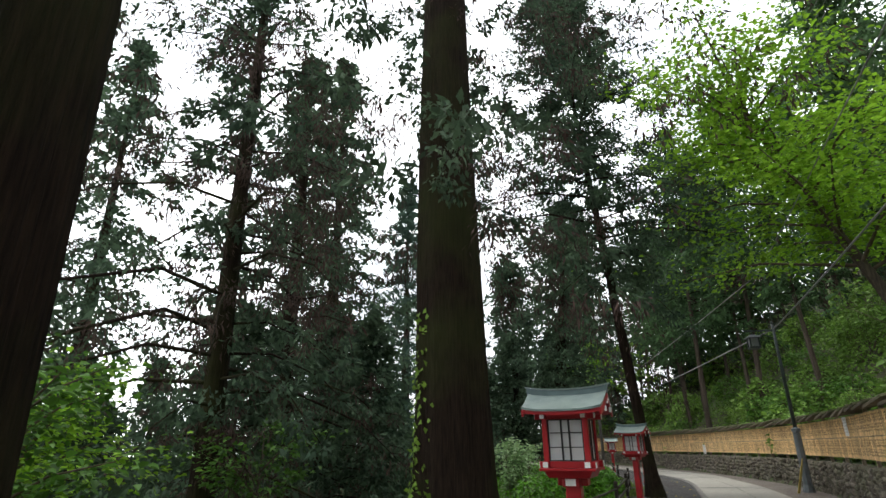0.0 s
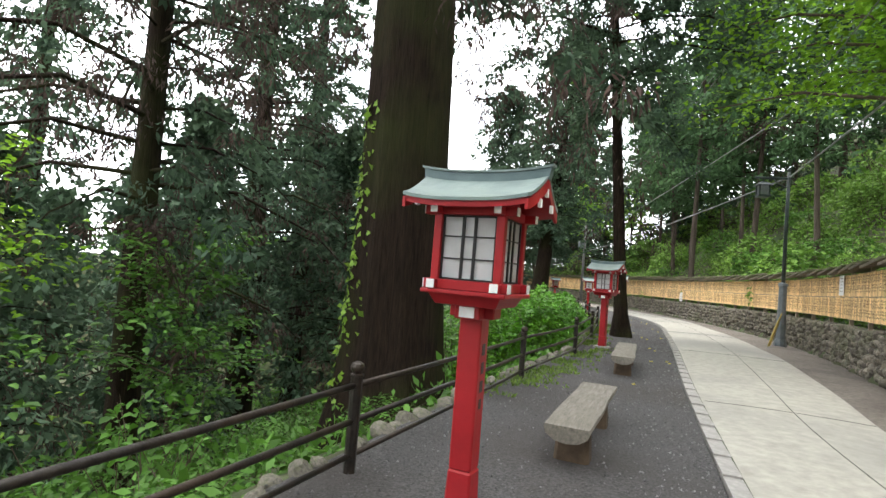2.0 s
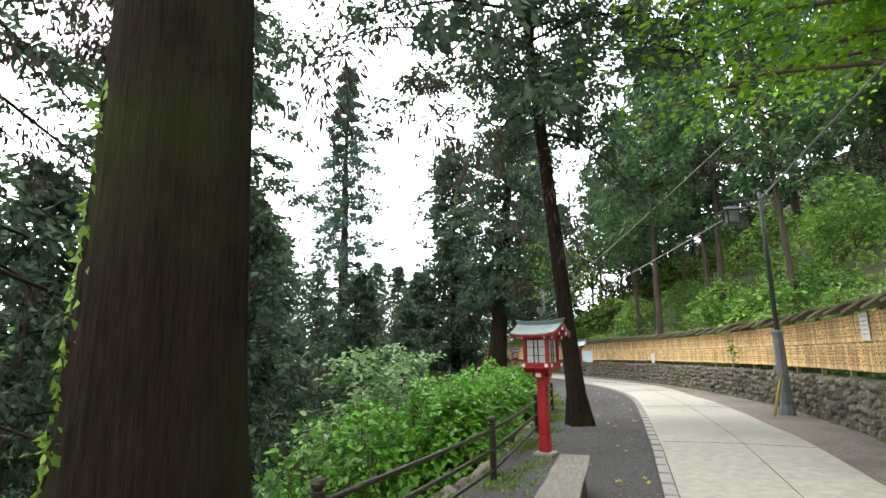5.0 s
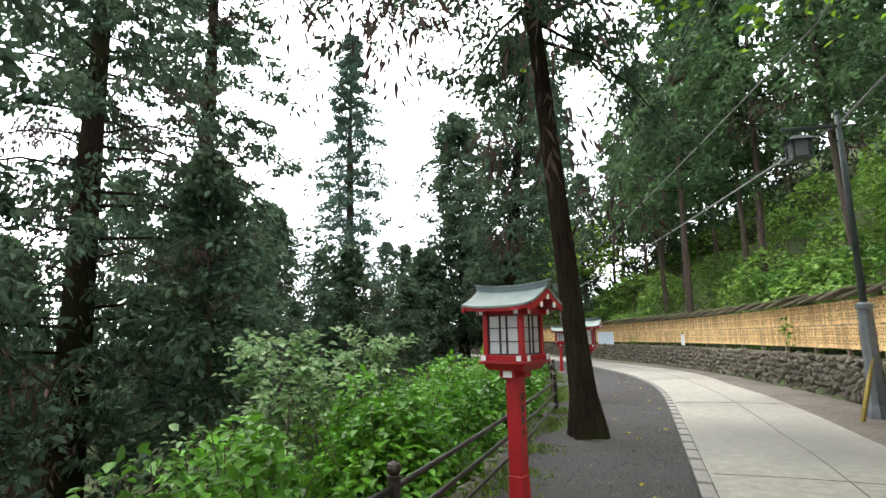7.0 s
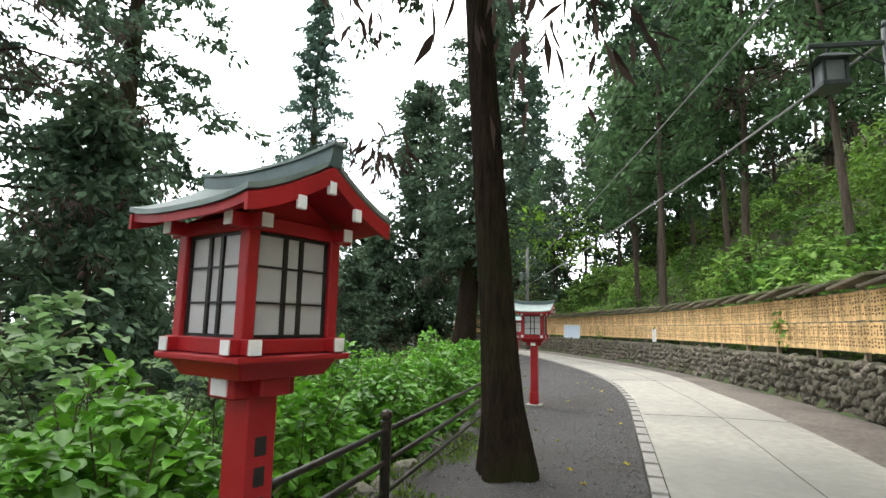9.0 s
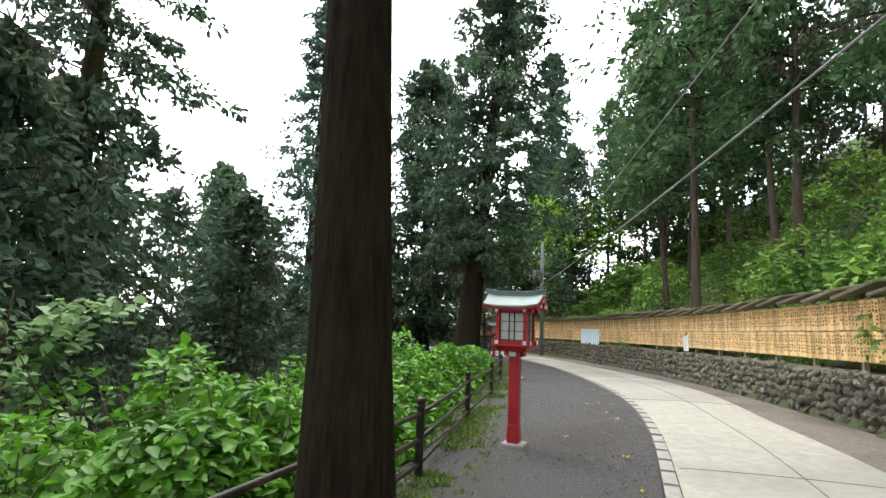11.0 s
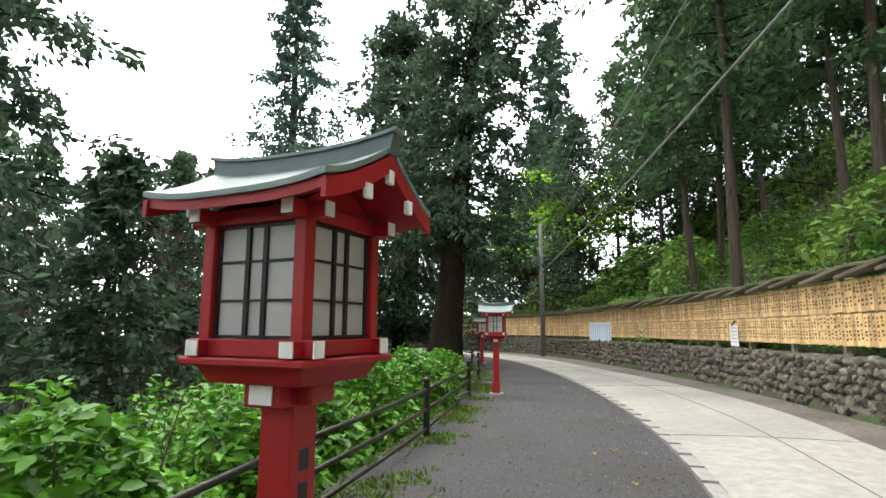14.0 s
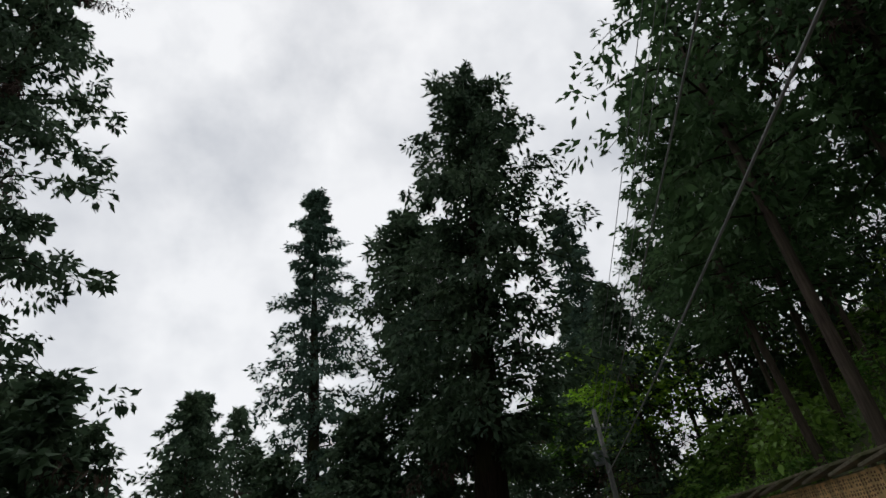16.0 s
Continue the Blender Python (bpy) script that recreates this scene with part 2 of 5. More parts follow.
def tube(points, radii, sides=8, cap=True):
    """Vertices and faces of a tube along points."""
    pts = [Vector(p) for p in points]
    verts, faces = [], []
    up = Vector((0.13, 0.21, 0.97))
    for i, p in enumerate(pts):
        d = (pts[min(i + 1, len(pts) - 1)] - pts[max(i - 1, 0)]).normalized()
        a = d.cross(up if abs(d.dot(up)) < 0.95 else Vector((1, 0, 0))).normalized()
        b = d.cross(a)
        r = radii[i] if hasattr(radii, "__len__") else radii
        for k in range(sides):
            w = 2 * math.pi * k / sides
            verts.append(p + a * (r * math.cos(w)) + b * (r * math.sin(w)))
    for i in range(len(pts) - 1):
        for k in range(sides):
            k2 = (k + 1) % sides
            faces.append((i * sides + k, i * sides + k2, (i + 1) * sides + k2, (i + 1) * sides + k))
    if cap:
        faces.append(tuple(range(sides - 1, -1, -1)))
        faces.append(tuple((len(pts) - 1) * sides + k for k in range(sides)))
    return verts, faces


def tubes_mesh(name, list_of_tubes, material):
    V, Fa = [], []
    for v, f in list_of_tubes:
        o = len(V)
        V += v
        Fa += [tuple(i + o for i in q) for q in f]
    return mesh_from(name, V, Fa, material, smooth=True)


def leaves_mesh(name, P, A, B, L, W, material, fold=0.25):
    """One pointed, folded blade a row: root P, along A, across B, length L, width W."""
    n = len(P)
    N = np.cross(A, B)
    L, W = L[:, None], W[:, None]
    mid = P + A * L * 0.45
    V = np.stack([P, mid + B * W * 0.5 + N * W * fold, P + A * L, mid - B * W * 0.5 + N * W * fold], 1).reshape(-1, 3)
    me = bpy.data.meshes.new(name)
    me.vertices.add(4 * n)
    me.vertices.foreach_set("co", V.astype(np.float32).ravel())
    me.loops.add(4 * n)
    me.loops.foreach_set("vertex_index", np.arange(4 * n, dtype=np.int32))
    me.polygons.add(n)
    me.polygons.foreach_set("loop_start", np.arange(0, 4 * n, 4, dtype=np.int32))
    me.materials.append(material)
    me.update(calc_edges=True)
    return me


def unit(a):
    return a / np.maximum(np.linalg.norm(a, axis=1, keepdims=True), 1e-9)


def scatter_blades(rng, centres, spread, count, length, width, droop=0.0, outward=None, material=None, name="foliage", wild=1.0, size_by=None):
    """count blades round each centre, in an ellipsoid of half axes spread."""
    n = len(centres) * count
    C = np.repeat(centres, count, 0)
    D = unit(rng.normal(size=(n, 3)))
    R = rng.random((n, 1)) ** 0.45
    S = np.asarray(spread)
    if S.ndim == 2:
        S = np.repeat(S, count, 0)
    P = C + D * R * S
    A = rng.normal(size=(n, 3)) * wild + D * 0.8
    if outward is not None:
        A = A + np.repeat(outward, count, 0) * 1.2
    A[:, 2] -= droop
    A = unit(A)
    B = unit(np.cross(A, rng.normal(size=(n, 3))))
    k = rng.uniform(0.6, 1.3, n)
    if size_by is not None:
        k = k * np.repeat(size_by, count)
    return leaves_mesh(name, P, A, B, length * k, width * k, material)


# ---- plan ----
def curve(points, step=0.25):
    """A smooth line through plan points, sampled evenly: places and tangents."""
    p = np.array(points, float)
    out = []
    for i in range(len(p) - 1):
        a, b, c, d = p[max(i - 1, 0)], p[i], p[i + 1], p[min(i + 2, len(p) - 1)]
        for u in np.linspace(0, 1, 24, endpoint=False):
            out.append(0.5 * (2 * b + (c - a) * u + (2 * a - 5 * b + 4 * c - d) * u * u + (3 * b - a - 3 * c + d) * u ** 3))
    out.append(p[-1])
    q = np.array(out)
    s = np.concatenate([[0], np.cumsum(np.linalg.norm(np.diff(q, axis=0), axis=1))])
    t = np.arange(0, s[-1], step)
    r = np.stack([np.interp(t, s, q[:, 0]), np.interp(t, s, q[:, 1])], 1)
    d = unit(np.gradient(r, axis=0))
    return r, d


KERB = [(-2.9, -6.8), (-0.2, -2.1), (1.75, 1.35), (3.5, 4.45), (4.3, 5.9), (6.05, 9.05), (7.95, 12.35), (8.85, 13.9), (10.25, 16.4), (11.25, 18.2), (13.05, 21.5), (13.95, 23.3), (14.9, 25.5), (15.75, 28.0),
        (16.65, 31.6), (17.4, 35.5), (17.9, 39), (18.2, 43), (18.1, 47.5), (17.2, 52.5), (14.6, 58), (10, 62), (1, 65)]
EDGE = [(-0.4, -8), (2.3, -2.4), (4.5, 1.7), (6.65, 5.95), (8.6, 8.85), (9.85, 10.75), (11.85, 13.9), (12.8, 15.7), (14.05, 18.0), (15.5, 20.9), (16.8, 24.0), (17.7, 26.0), (18.65, 28.4), (19.4, 31.3), (19.9, 35),
        (20.2, 39.2), (20.5, 44.5), (20.4, 49.5), (19.4, 55), (16.6, 60.5), (11, 64.8), (1.6, 67.5)]
WALL = [(1.2, -9.5), (4.2, -3.5), (6.6, 1.5), (9.0, 6.6), (10.8, 10.1), (13.0, 13.3), (14.8, 16.3), (16.2, 19.0), (17.2, 21.3), (18.2, 24.0), (19.1, 26.7), (19.9, 29.5), (20.6, 32.4), (21.2, 36), (21.6, 40),
        (22, 45), (22, 50), (21, 56), (17.8, 62), (11.6, 67), (2, 69.8)]
RAIL = [(-6.4, -6.2), (-4.0, -2.4), (-1.6, 1.4), (0.8, 5.15), (3.28, 9.1), (5.45, 12.3), (7.56, 16.2), (9.6, 20.3), (10.87, 23.95), (12.14, 27.25), (13.55, 31.6), (14.6, 35.6), (15.2, 39.6), (15.3, 44), (14.6, 49),
        (12.5, 54), (8.6, 58), (0, 61)]
kerb_p, kerb_t = curve(KERB)
edge_p, edge_t = curve(EDGE)
wall_p, wall_t = curve(WALL, 0.1)
rail_p, rail_t = curve(RAIL)


def road_z(y):
    """The road lies nearly level, falling a little along the walk."""
    return -0.168 - 0.0093 * np.clip(np.asarray(y, float), -40, 120)


def gz(x, y):
    return float(road_z(y))


def side(P, line, tang):
    """Signed distance of plan points from a line: left is positive."""
    out = np.empty(len(P))
    base = line[::2]
    tt = tang[::2]
    for i in range(0, len(P), 4000):
        q = P[i:i + 4000]
        d2 = ((q[:, None, :] - base[None]) ** 2).sum(2)
        j = d2.argmin(1)
        v = q - base[j]
        sgn = np.sign(tt[j, 0] * v[:, 1] - tt[j, 1] * v[:, 0])
        out[i:i + 4000] = np.sqrt(d2[np.arange(len(q)), j]) * sgn
    return out


def relief(x, y, f):
    return np.sin(x * f + 1.3 * np.sin(y * f * 0.7)) * np.cos(y * f * 0.9 + 0.8 * np.sin(x * f * 0.6))


def terrain(P):
    """Ground height: level between railing and wall, falling away beyond the railing, rising behind the wall."""
    P = np.asarray(P, float)
    x, y = P[:, 0], P[:, 1]
    dl = side(P, rail_p, rail_t)
    dr = -side(P, wall_p, wall_t)
    z = road_z(y) - 0.03
    fall = np.clip(dl - 0.35, 0, None)
    z = z - 0.55 * np.minimum(fall, 16) - 0.12 * np.clip(fall - 16, 0, 60) + 0.18 * relief(x, y, 0.8) * np.clip(fall / 3, 0, 1)
    rise = np.clip(dr - 0.15, 0, None)
    z = z + np.clip(rise / 0.25, 0, 1) * 0.98 + (0.62 * np.clip(rise - 0.6, 0, 48) + 0.15 * np.clip(rise - 48, 0, 60) + 0.3 * relief(x, y, 0.5) * np.clip(rise / 4, 0, 1)) * np.clip((x + 6) / 14, 0, 1) * np.clip((78 - y) / 22, 0.1, 1)
    return z


def stations(fine0, fine1, step, far):
    a = list(np.arange(fine0, fine1, step))
    k, w = step, fine1
    while w < far:
        k *= 1.35
        a.append(w)
        w += k
    k, w = step, fine0 - step
    while w > -far:
        k *= 1.35
        a.insert(0, w)
        w -= k
    return np.array(a)


def ground_sheet():
    xs, ys = stations(-24, 44, 0.45, 900), stations(-14, 74, 0.45, 900)
    X, Y = np.meshgrid(xs, ys)
    P = np.stack([X.ravel(), Y.ravel()], 1)
    Z = terrain(P)
    far = np.clip((np.hypot(P[:, 0] - 5, P[:, 1] - 25) - 60) / 200, 0, 1)
    Z = Z * (1 - far) + (-12) * far
    nx, ny = len(xs), len(ys)
    idx = np.arange(nx * ny).reshape(ny, nx)
    F4 = np.stack([idx[:-1, :-1], idx[:-1, 1:], idx[1:, 1:], idx[1:, :-1]], 2).reshape(-1, 4)
    me = mesh_from("ground", np.column_stack([P, Z]).tolist(), F4.tolist(), M_SOIL, smooth=True)
    tagged(new("ground", me), "brown forest soil falling to a valley and rising as a hillside", "ground", kind="structure")


def strip(name, left, right, n, material, lift, label, category, across=6, crown=0.0):
    """A paved band between two plan lines."""
    V, Fa = [], []
    a = np.stack([np.interp(np.linspace(0, 1, n), np.linspace(0, 1, len(left)), left[:, i]) for i in (0, 1)], 1)
    b = np.array([right[((right - p) ** 2).sum(1).argmin()] for p in a])
    for i in range(n):
        for k in range(across + 1):
            u = k / across
            p = a[i] * (1 - u) + b[i] * u
            V.append((p[0], p[1], gz(*p) + lift + crown * 4 * u * (1 - u)))
    w = across + 1
    for i in range(n - 1):
        for k in range(across):
            Fa.append((i * w + k, i * w + k + 1, (i + 1) * w + k + 1, (i + 1) * w + k))
    return tagged(new(name, mesh_from(name, V, Fa, material, smooth=True)), label, category, kind="structure")


ground_sheet()
kerb_out = kerb_p + np.stack([-kerb_t[:, 1], kerb_t[:, 0]], 1) * 0.09
kerb_in = kerb_p - np.stack([-kerb_t[:, 1], kerb_t[:, 0]], 1) * 0.09
rail_in = rail_p + np.stack([-rail_t[:, 1], rail_t[:, 0]], 1) * 0.28
strip("pavement", rail_in, kerb_out, 260, M_GRAVEL, 0.0, "dark gritty asphalt footway beside the concrete road", "footway", 10, 0.02)
road_ob = strip("road", kerb_in, edge_p, 260, M_CONCRETE, 0.012, "pale worn concrete road with hairline joints", "road", 6, 0.02)
wall_foot = wall_p[::2] + np.stack([-wall_t[::2, 1], wall_t[::2, 0]], 1) * 0.0
strip("verge", edge_p, wall_foot, 260, M_VERGE, 0.0, "grey-brown packed earth verge below the stone wall", "verge", 5, 0.03)


# ---- things ----
ROOF_PARTS = ("roof_sheet", "roof_boarding", "bargeboard", "purlin_end", "ridge_box", "ridge_cap")


def lantern():
    """Vermilion roofed lantern on a square post; its front looks to -y, the ridge runs along x."""
    top = new("roofed_lantern")
    tagged(top, "red wooden roadside lantern with white paper windows and curved green roof", "lantern", "roadside lanterns")
    part("plinth", boxed(-0.17, 0.17, -0.17, 0.17, -0.06, 0.06, 0.012, 0.94), M_KERB, top, "grey concrete plinth")
    bm = boxed(-0.085, 0.085, -0.085, 0.085, 0.06, 0.3, 0.012, 0.9)
    box(bm, -0.073, 0.073, -0.073, 0.073, 0.3, 1.22, 0.01)
    post = part("post", bm, M_RED, top)
    for z0, z1, w in ((0.98, 1.05, 0.026), (0.87, 0.94, 0.024), (0.76, 0.83, 0.026), (0.66, 0.72, 0.02)):
        part("ink_mark", boxed(0.073, 0.0745, -w, w, z0, z1), M_MUNTIN, post, "dark brush mark")
    v, f = tube([(-0.1, 0.02, 0.06), (-0.098, 0.02, 0.18), (-0.085, 0.02, 0.32)], 0.014, 6)
    part_mesh("conduit", mesh_from("conduit", v, f, M_RED, smooth=True), top, "thin red cable conduit")
    bm = boxed(-0.085, 0.085, -0.15, 0.15, 1.17, 1.27, 0.008)
    box(bm, -0.15, 0.15, -0.07, 0.07, 1.18, 1.268, 0.008)
    part("bracket", bm, M_RED, top)
    for s in (-1, 1):
        part("bracket_end", boxed(-0.05, 0.05, s * 0.153 - 0.004, s * 0.153 + 0.004, 1.185, 1.262), M_WHITE, top, "white painted bracket end")
    bm = boxed(-0.2, 0.2, -0.2, 0.2, 1.27, 1.335, 0.004, 1.18)
    box(bm, -0.275, 0.275, -0.275, 0.275, 1.335, 1.362, 0.006)
    part("tray", bm, M_RED, top)
    for s in (-1, 1):
        for along in (0, 1):
            a = (-0.275, 0.275, s * 0.205 - 0.028, s * 0.205 + 0.028, 1.364, 1.424) if not along else (s * 0.205 - 0.028, s * 0.205 + 0.028, -0.275, 0.275, 1.366, 1.422)
            sill = part("sill_beam", boxed(*a, bevel=0.004), M_RED, top)
            for e in (-1, 1):
                c = (e * 0.277 - 0.003, e * 0.277 + 0.003, s * 0.205 - 0.027, s * 0.205 + 0.027, 1.366, 1.422) if not along else (s * 0.205 - 0.026, s * 0.205 + 0.026, e * 0.277 - 0.003, e * 0.277 + 0.003, 1.368, 1.42)
                part("beam_end", boxed(*c), M_WHITE, sill, "white painted beam end")
            b = (-0.3, 0.3, s * 0.205 - 0.024, s * 0.205 + 0.024, 1.805, 1.86) if not along else (s * 0.205 - 0.024, s * 0.205 + 0.024, -0.3, 0.3, 1.807, 1.862)
            beam = part("head_beam", boxed(*b, bevel=0.004), M_RED, top)
            for e in (-1, 1):
                c = (e * 0.302 - 0.003, e * 0.302 + 0.003, s * 0.205 - 0.023, s * 0.205 + 0.023, 1.807, 1.858) if not along else (s * 0.205 - 0.022, s * 0.205 + 0.022, e * 0.302 - 0.003, e * 0.302 + 0.003, 1.81, 1.86)
                part("beam_end", boxed(*c), M_WHITE, beam, "white painted beam end")
    for sx in (-1, 1):
        for sy in (-1, 1):
            part("corner_post", boxed(sx * 0.205 - 0.026, sx * 0.205 + 0.026, sy * 0.205 - 0.026, sy * 0.205 + 0.026, 1.42, 1.81, 0.004), M_RED, top)
    for q in range(4):
        turn = Matrix.Rotation(q * math.pi / 2, 4, "Z")
        win = boxed(-0.178, 0.178, -0.2, -0.194, 1.426, 1.803)
        win.transform(turn)
        win = part("window", win, M_PAPER, top, "white paper window")
        for bar in [(-0.178, -0.166, 1.426, 1.803), (0.166, 0.178, 1.426, 1.803), (-0.178, 0.178, 1.426, 1.436), (-0.178, 0.178, 1.793, 1.803),
                    (-0.048, -0.03, 1.426, 1.803), (0.03, 0.048, 1.426, 1.803), (-0.178, 0.178, 1.545, 1.553), (-0.178, 0.178, 1.675, 1.683)]:
            depth = 0.011 if bar[3] - bar[2] > 0.2 else 0.009
            b = boxed(bar[0], bar[1], -0.2 - depth, -0.199, bar[2], bar[3])
            b.transform(turn)
            part("muntin", b, M_MUNTIN, win, "black lacquered muntin")
    # gable roof, hollow curve from ridge to eaves, ends swept up
    nx, ny = 12, 10
    def roof_point(u, w, drop):
        x, y = 0.47 * u, 0.43 * w
        z = 1.895 + 0.165 * (1 - abs(w)) ** 1.35 + 0.03 * abs(u) ** 3 - drop
        return (x * (1 + 0.05 * (1 - abs(w))), y, z)
    for name, off, thick, m, lab in (("roof_sheet", 0.0, 0.02, M_ROOFTIN, "grey-green patinated metal roof"), ("roof_boarding", 0.022, 0.035, M_RED, "red roof boarding")):
        V, Fa = [], []
        k = 1.0 if name == "roof_sheet" else 0.965
        for layer in (0, 1):
            for i in range(nx + 1):
                for j in range(2 * ny + 1):
                    V.append(roof_point(k * (2 * i / nx - 1), k * (j / ny - 1), off + thick * layer))
        w, tot = 2 * ny + 1, (nx + 1) * (2 * ny + 1)
        for i in range(nx):
            for j in range(2 * ny):
                a = i * w + j
                Fa += [(a, a + w, a + w + 1, a + 1), (tot + a, tot + a + 1, tot + a + w + 1, tot + a + w)]
        for j in range(2 * ny):
            Fa += [(j, j + 1, tot + j + 1, tot + j), (nx * w + j + 1, nx * w + j, tot + nx * w + j, tot + nx * w + j + 1)]
        for i in range(nx):
            Fa += [((i + 1) * w, i * w, tot + i * w, tot + (i + 1) * w), (i * w + 2 * ny, (i + 1) * w + 2 * ny, tot + (i + 1) * w + 2 * ny, tot + i * w + 2 * ny)]
        part_mesh(name, mesh_from(name, V, Fa, m), top, lab)
    for e in (-1, 1):
        V, Fa = [], []
        for j in range(2 * ny + 1):
            x, y, z = roof_point(e * 0.985, (j / ny - 1) * 0.99, 0.03)
            for dx, dz in ((0, 0), (e * 0.022, 0), (e * 0.022, -0.062), (0, -0.062)):
                V.append((x - e * 0.015 + dx, y, z + dz))
        for j in range(2 * ny):
            for c in range(4):
                Fa.append((j * 4 + c, j * 4 + (c + 1) % 4, (j + 1) * 4 + (c + 1) % 4, (j + 1) * 4 + c))
        Fa += [(3, 2, 1, 0), tuple(8 * ny + c for c in range(4))]
        board = part_mesh("bargeboard", mesh_from("bargeboard", V, Fa, M_RED), top)
        for yy in (-0.17, 0.17, 0.0):
            z = 1.98 if yy == 0 else 1.9
            part("purlin_end", boxed(e * 0.462 - 0.012 + e * 0.02, e * 0.462 + 0.012 + e * 0.02, yy - 0.022, yy + 0.022, z - 0.028, z + 0.022, 0.003), M_WHITE, top, "white painted purlin end")
        tri = bmesh.new()
        vs = [tri.verts.new(p) for p in ((e * 0.2, -0.23, 1.86), (e * 0.2, 0.23, 1.86), (e * 0.2, 0.1, 1.935), (e * 0.2, 0, 1.99), (e * 0.2, -0.1, 1.935))]
        f = tri.faces.new(vs)
        g = bmesh.ops.extrude_face_region(tri, geom=[f])
        bmesh.ops.translate(tri, verts=[v for v in g["geom"] if isinstance(v, bmesh.types.BMVert)], vec=(-e * 0.02, 0, 0))
        part("gable", tri, M_RED, top)
    V, Fa = [], []
    for i in range(13):
        u = 2 * i / 12 - 1
        z = 2.02 + 0.035 * abs(u) ** 2.5
        x = 0.5 * u
        for y, dz in ((-0.04, 0), (0.04, 0), (0.03, 0.075), (-0.03, 0.075)):
            V.append((x * (1.03 if dz else 1), y, z + dz))
    for i in range(12):
        for c in range(4):
            Fa.append((i * 4 + c, i * 4 + (c + 1) % 4, (i + 1) * 4 + (c + 1) % 4, (i + 1) * 4 + c))
    Fa += [(3, 2, 1, 0), (48, 49, 50, 51)]
    part_mesh("ridge_box", mesh_from("ridge_box", V, Fa, M_RIDGE), top, "dark slate-green ridge box")
    V2 = []
    for i in range(13):
        u = 2 * i / 12 - 1
        z = 2.097 + 0.035 * abs(u) ** 2.5
        for y, dz in ((-0.042, 0), (0.042, 0), (0.042, 0.012), (-0.042, 0.012)):
            V2.append((0.53 * u, y, z + dz))
    part_mesh("ridge_cap", mesh_from("ridge_cap", V2, Fa, M_ROOFTIN), top, "pale metal ridge cap")
    for ob in top.children_recursive:
        if ob.name.split(".")[0] in ("post", "plinth", "ink_mark", "conduit"):
            continue
        for vert in ob.data.vertices:
            wide = 0.83 if ob.name.split(".")[0] in ROOF_PARTS else 0.98
            vert.co.x *= wide
            vert.co.y *= wide
            vert.co.z = float(np.interp(vert.co.z, (0, 1.17, 1.27, 1.424, 1.805, 1.895, 3), (0, 1.195, 1.275, 1.42, 1.8, 1.885, 2.99)))
    for ob in top.children_recursive:
        for vert in ob.data.vertices:
            vert.co.z *= 1.035
    return top


LANTERNS = [(1.5, 4.46, -33, 1.0), (6.77, 13.78, -46, 1.0), (11.05, 21.74, -32, 0.96), (14.25, 31.9, -18, 0.96), (16.4, 43.5, -4, 0.96), (15.6, 51.0, 14, 0.96)]
first = lantern()
for i, (x, y, a, k) in enumerate(LANTERNS):
    m = pose(x, y, gz(x, y), 0, 0, a) @ Matrix.Scale(k, 4)
    if i == 0:
        first.matrix_basis = m
    else:
        copy_thing(first, m)


def bench(x, y, turn, length):
    top = new("log_bench")
    tagged(top, "weathered grey half-log bench on short log feet", "bench", "benches beside the footway")
    V, Fa = [], []
    n, L = 16, length / 2
    prof = [(-0.19, 0.36), (-0.185, 0.385), (0.185, 0.385), (0.19, 0.36), (0.17, 0.31), (0.1, 0.265), (0, 0.25), (-0.1, 0.265), (-0.17, 0.31)]
    for i in range(n + 1):
        u = -L + 2 * L * i / n
        wob = 1 + 0.03 * math.sin(u * 5.1 + x)
        for px, pz in prof:
            V.append((u, px * wob, pz + 0.004 * math.sin(u * 7)))
    c = len(prof)
    for i in range(n):
        for k in range(c):
            Fa.append((i * c + k, (i + 1) * c + k, (i + 1) * c + (k + 1) % c, i * c + (k + 1) % c))
    Fa += [tuple(range(c)), tuple(n * c + k for k in range(c - 1, -1, -1))]
    part_mesh("seat", mesh_from("seat", V, Fa, M_BENCH), top)
    for s in (-1, 1):
        bm = boxed(s * L * 0.62 - 0.11, s * L * 0.62 + 0.11, -0.15, 0.15, -0.02, 0.262, 0.03, 0.9)
        part("foot", bm, M_DARKBOARD, top, "dark log foot")
    top.matrix_basis = pose(x, y, gz(x, y), 0, 0, turn)


bench(3.01, 6.1, 58.3, 2.05)
bench(5.73, 10.6, 60.6, 2.3)


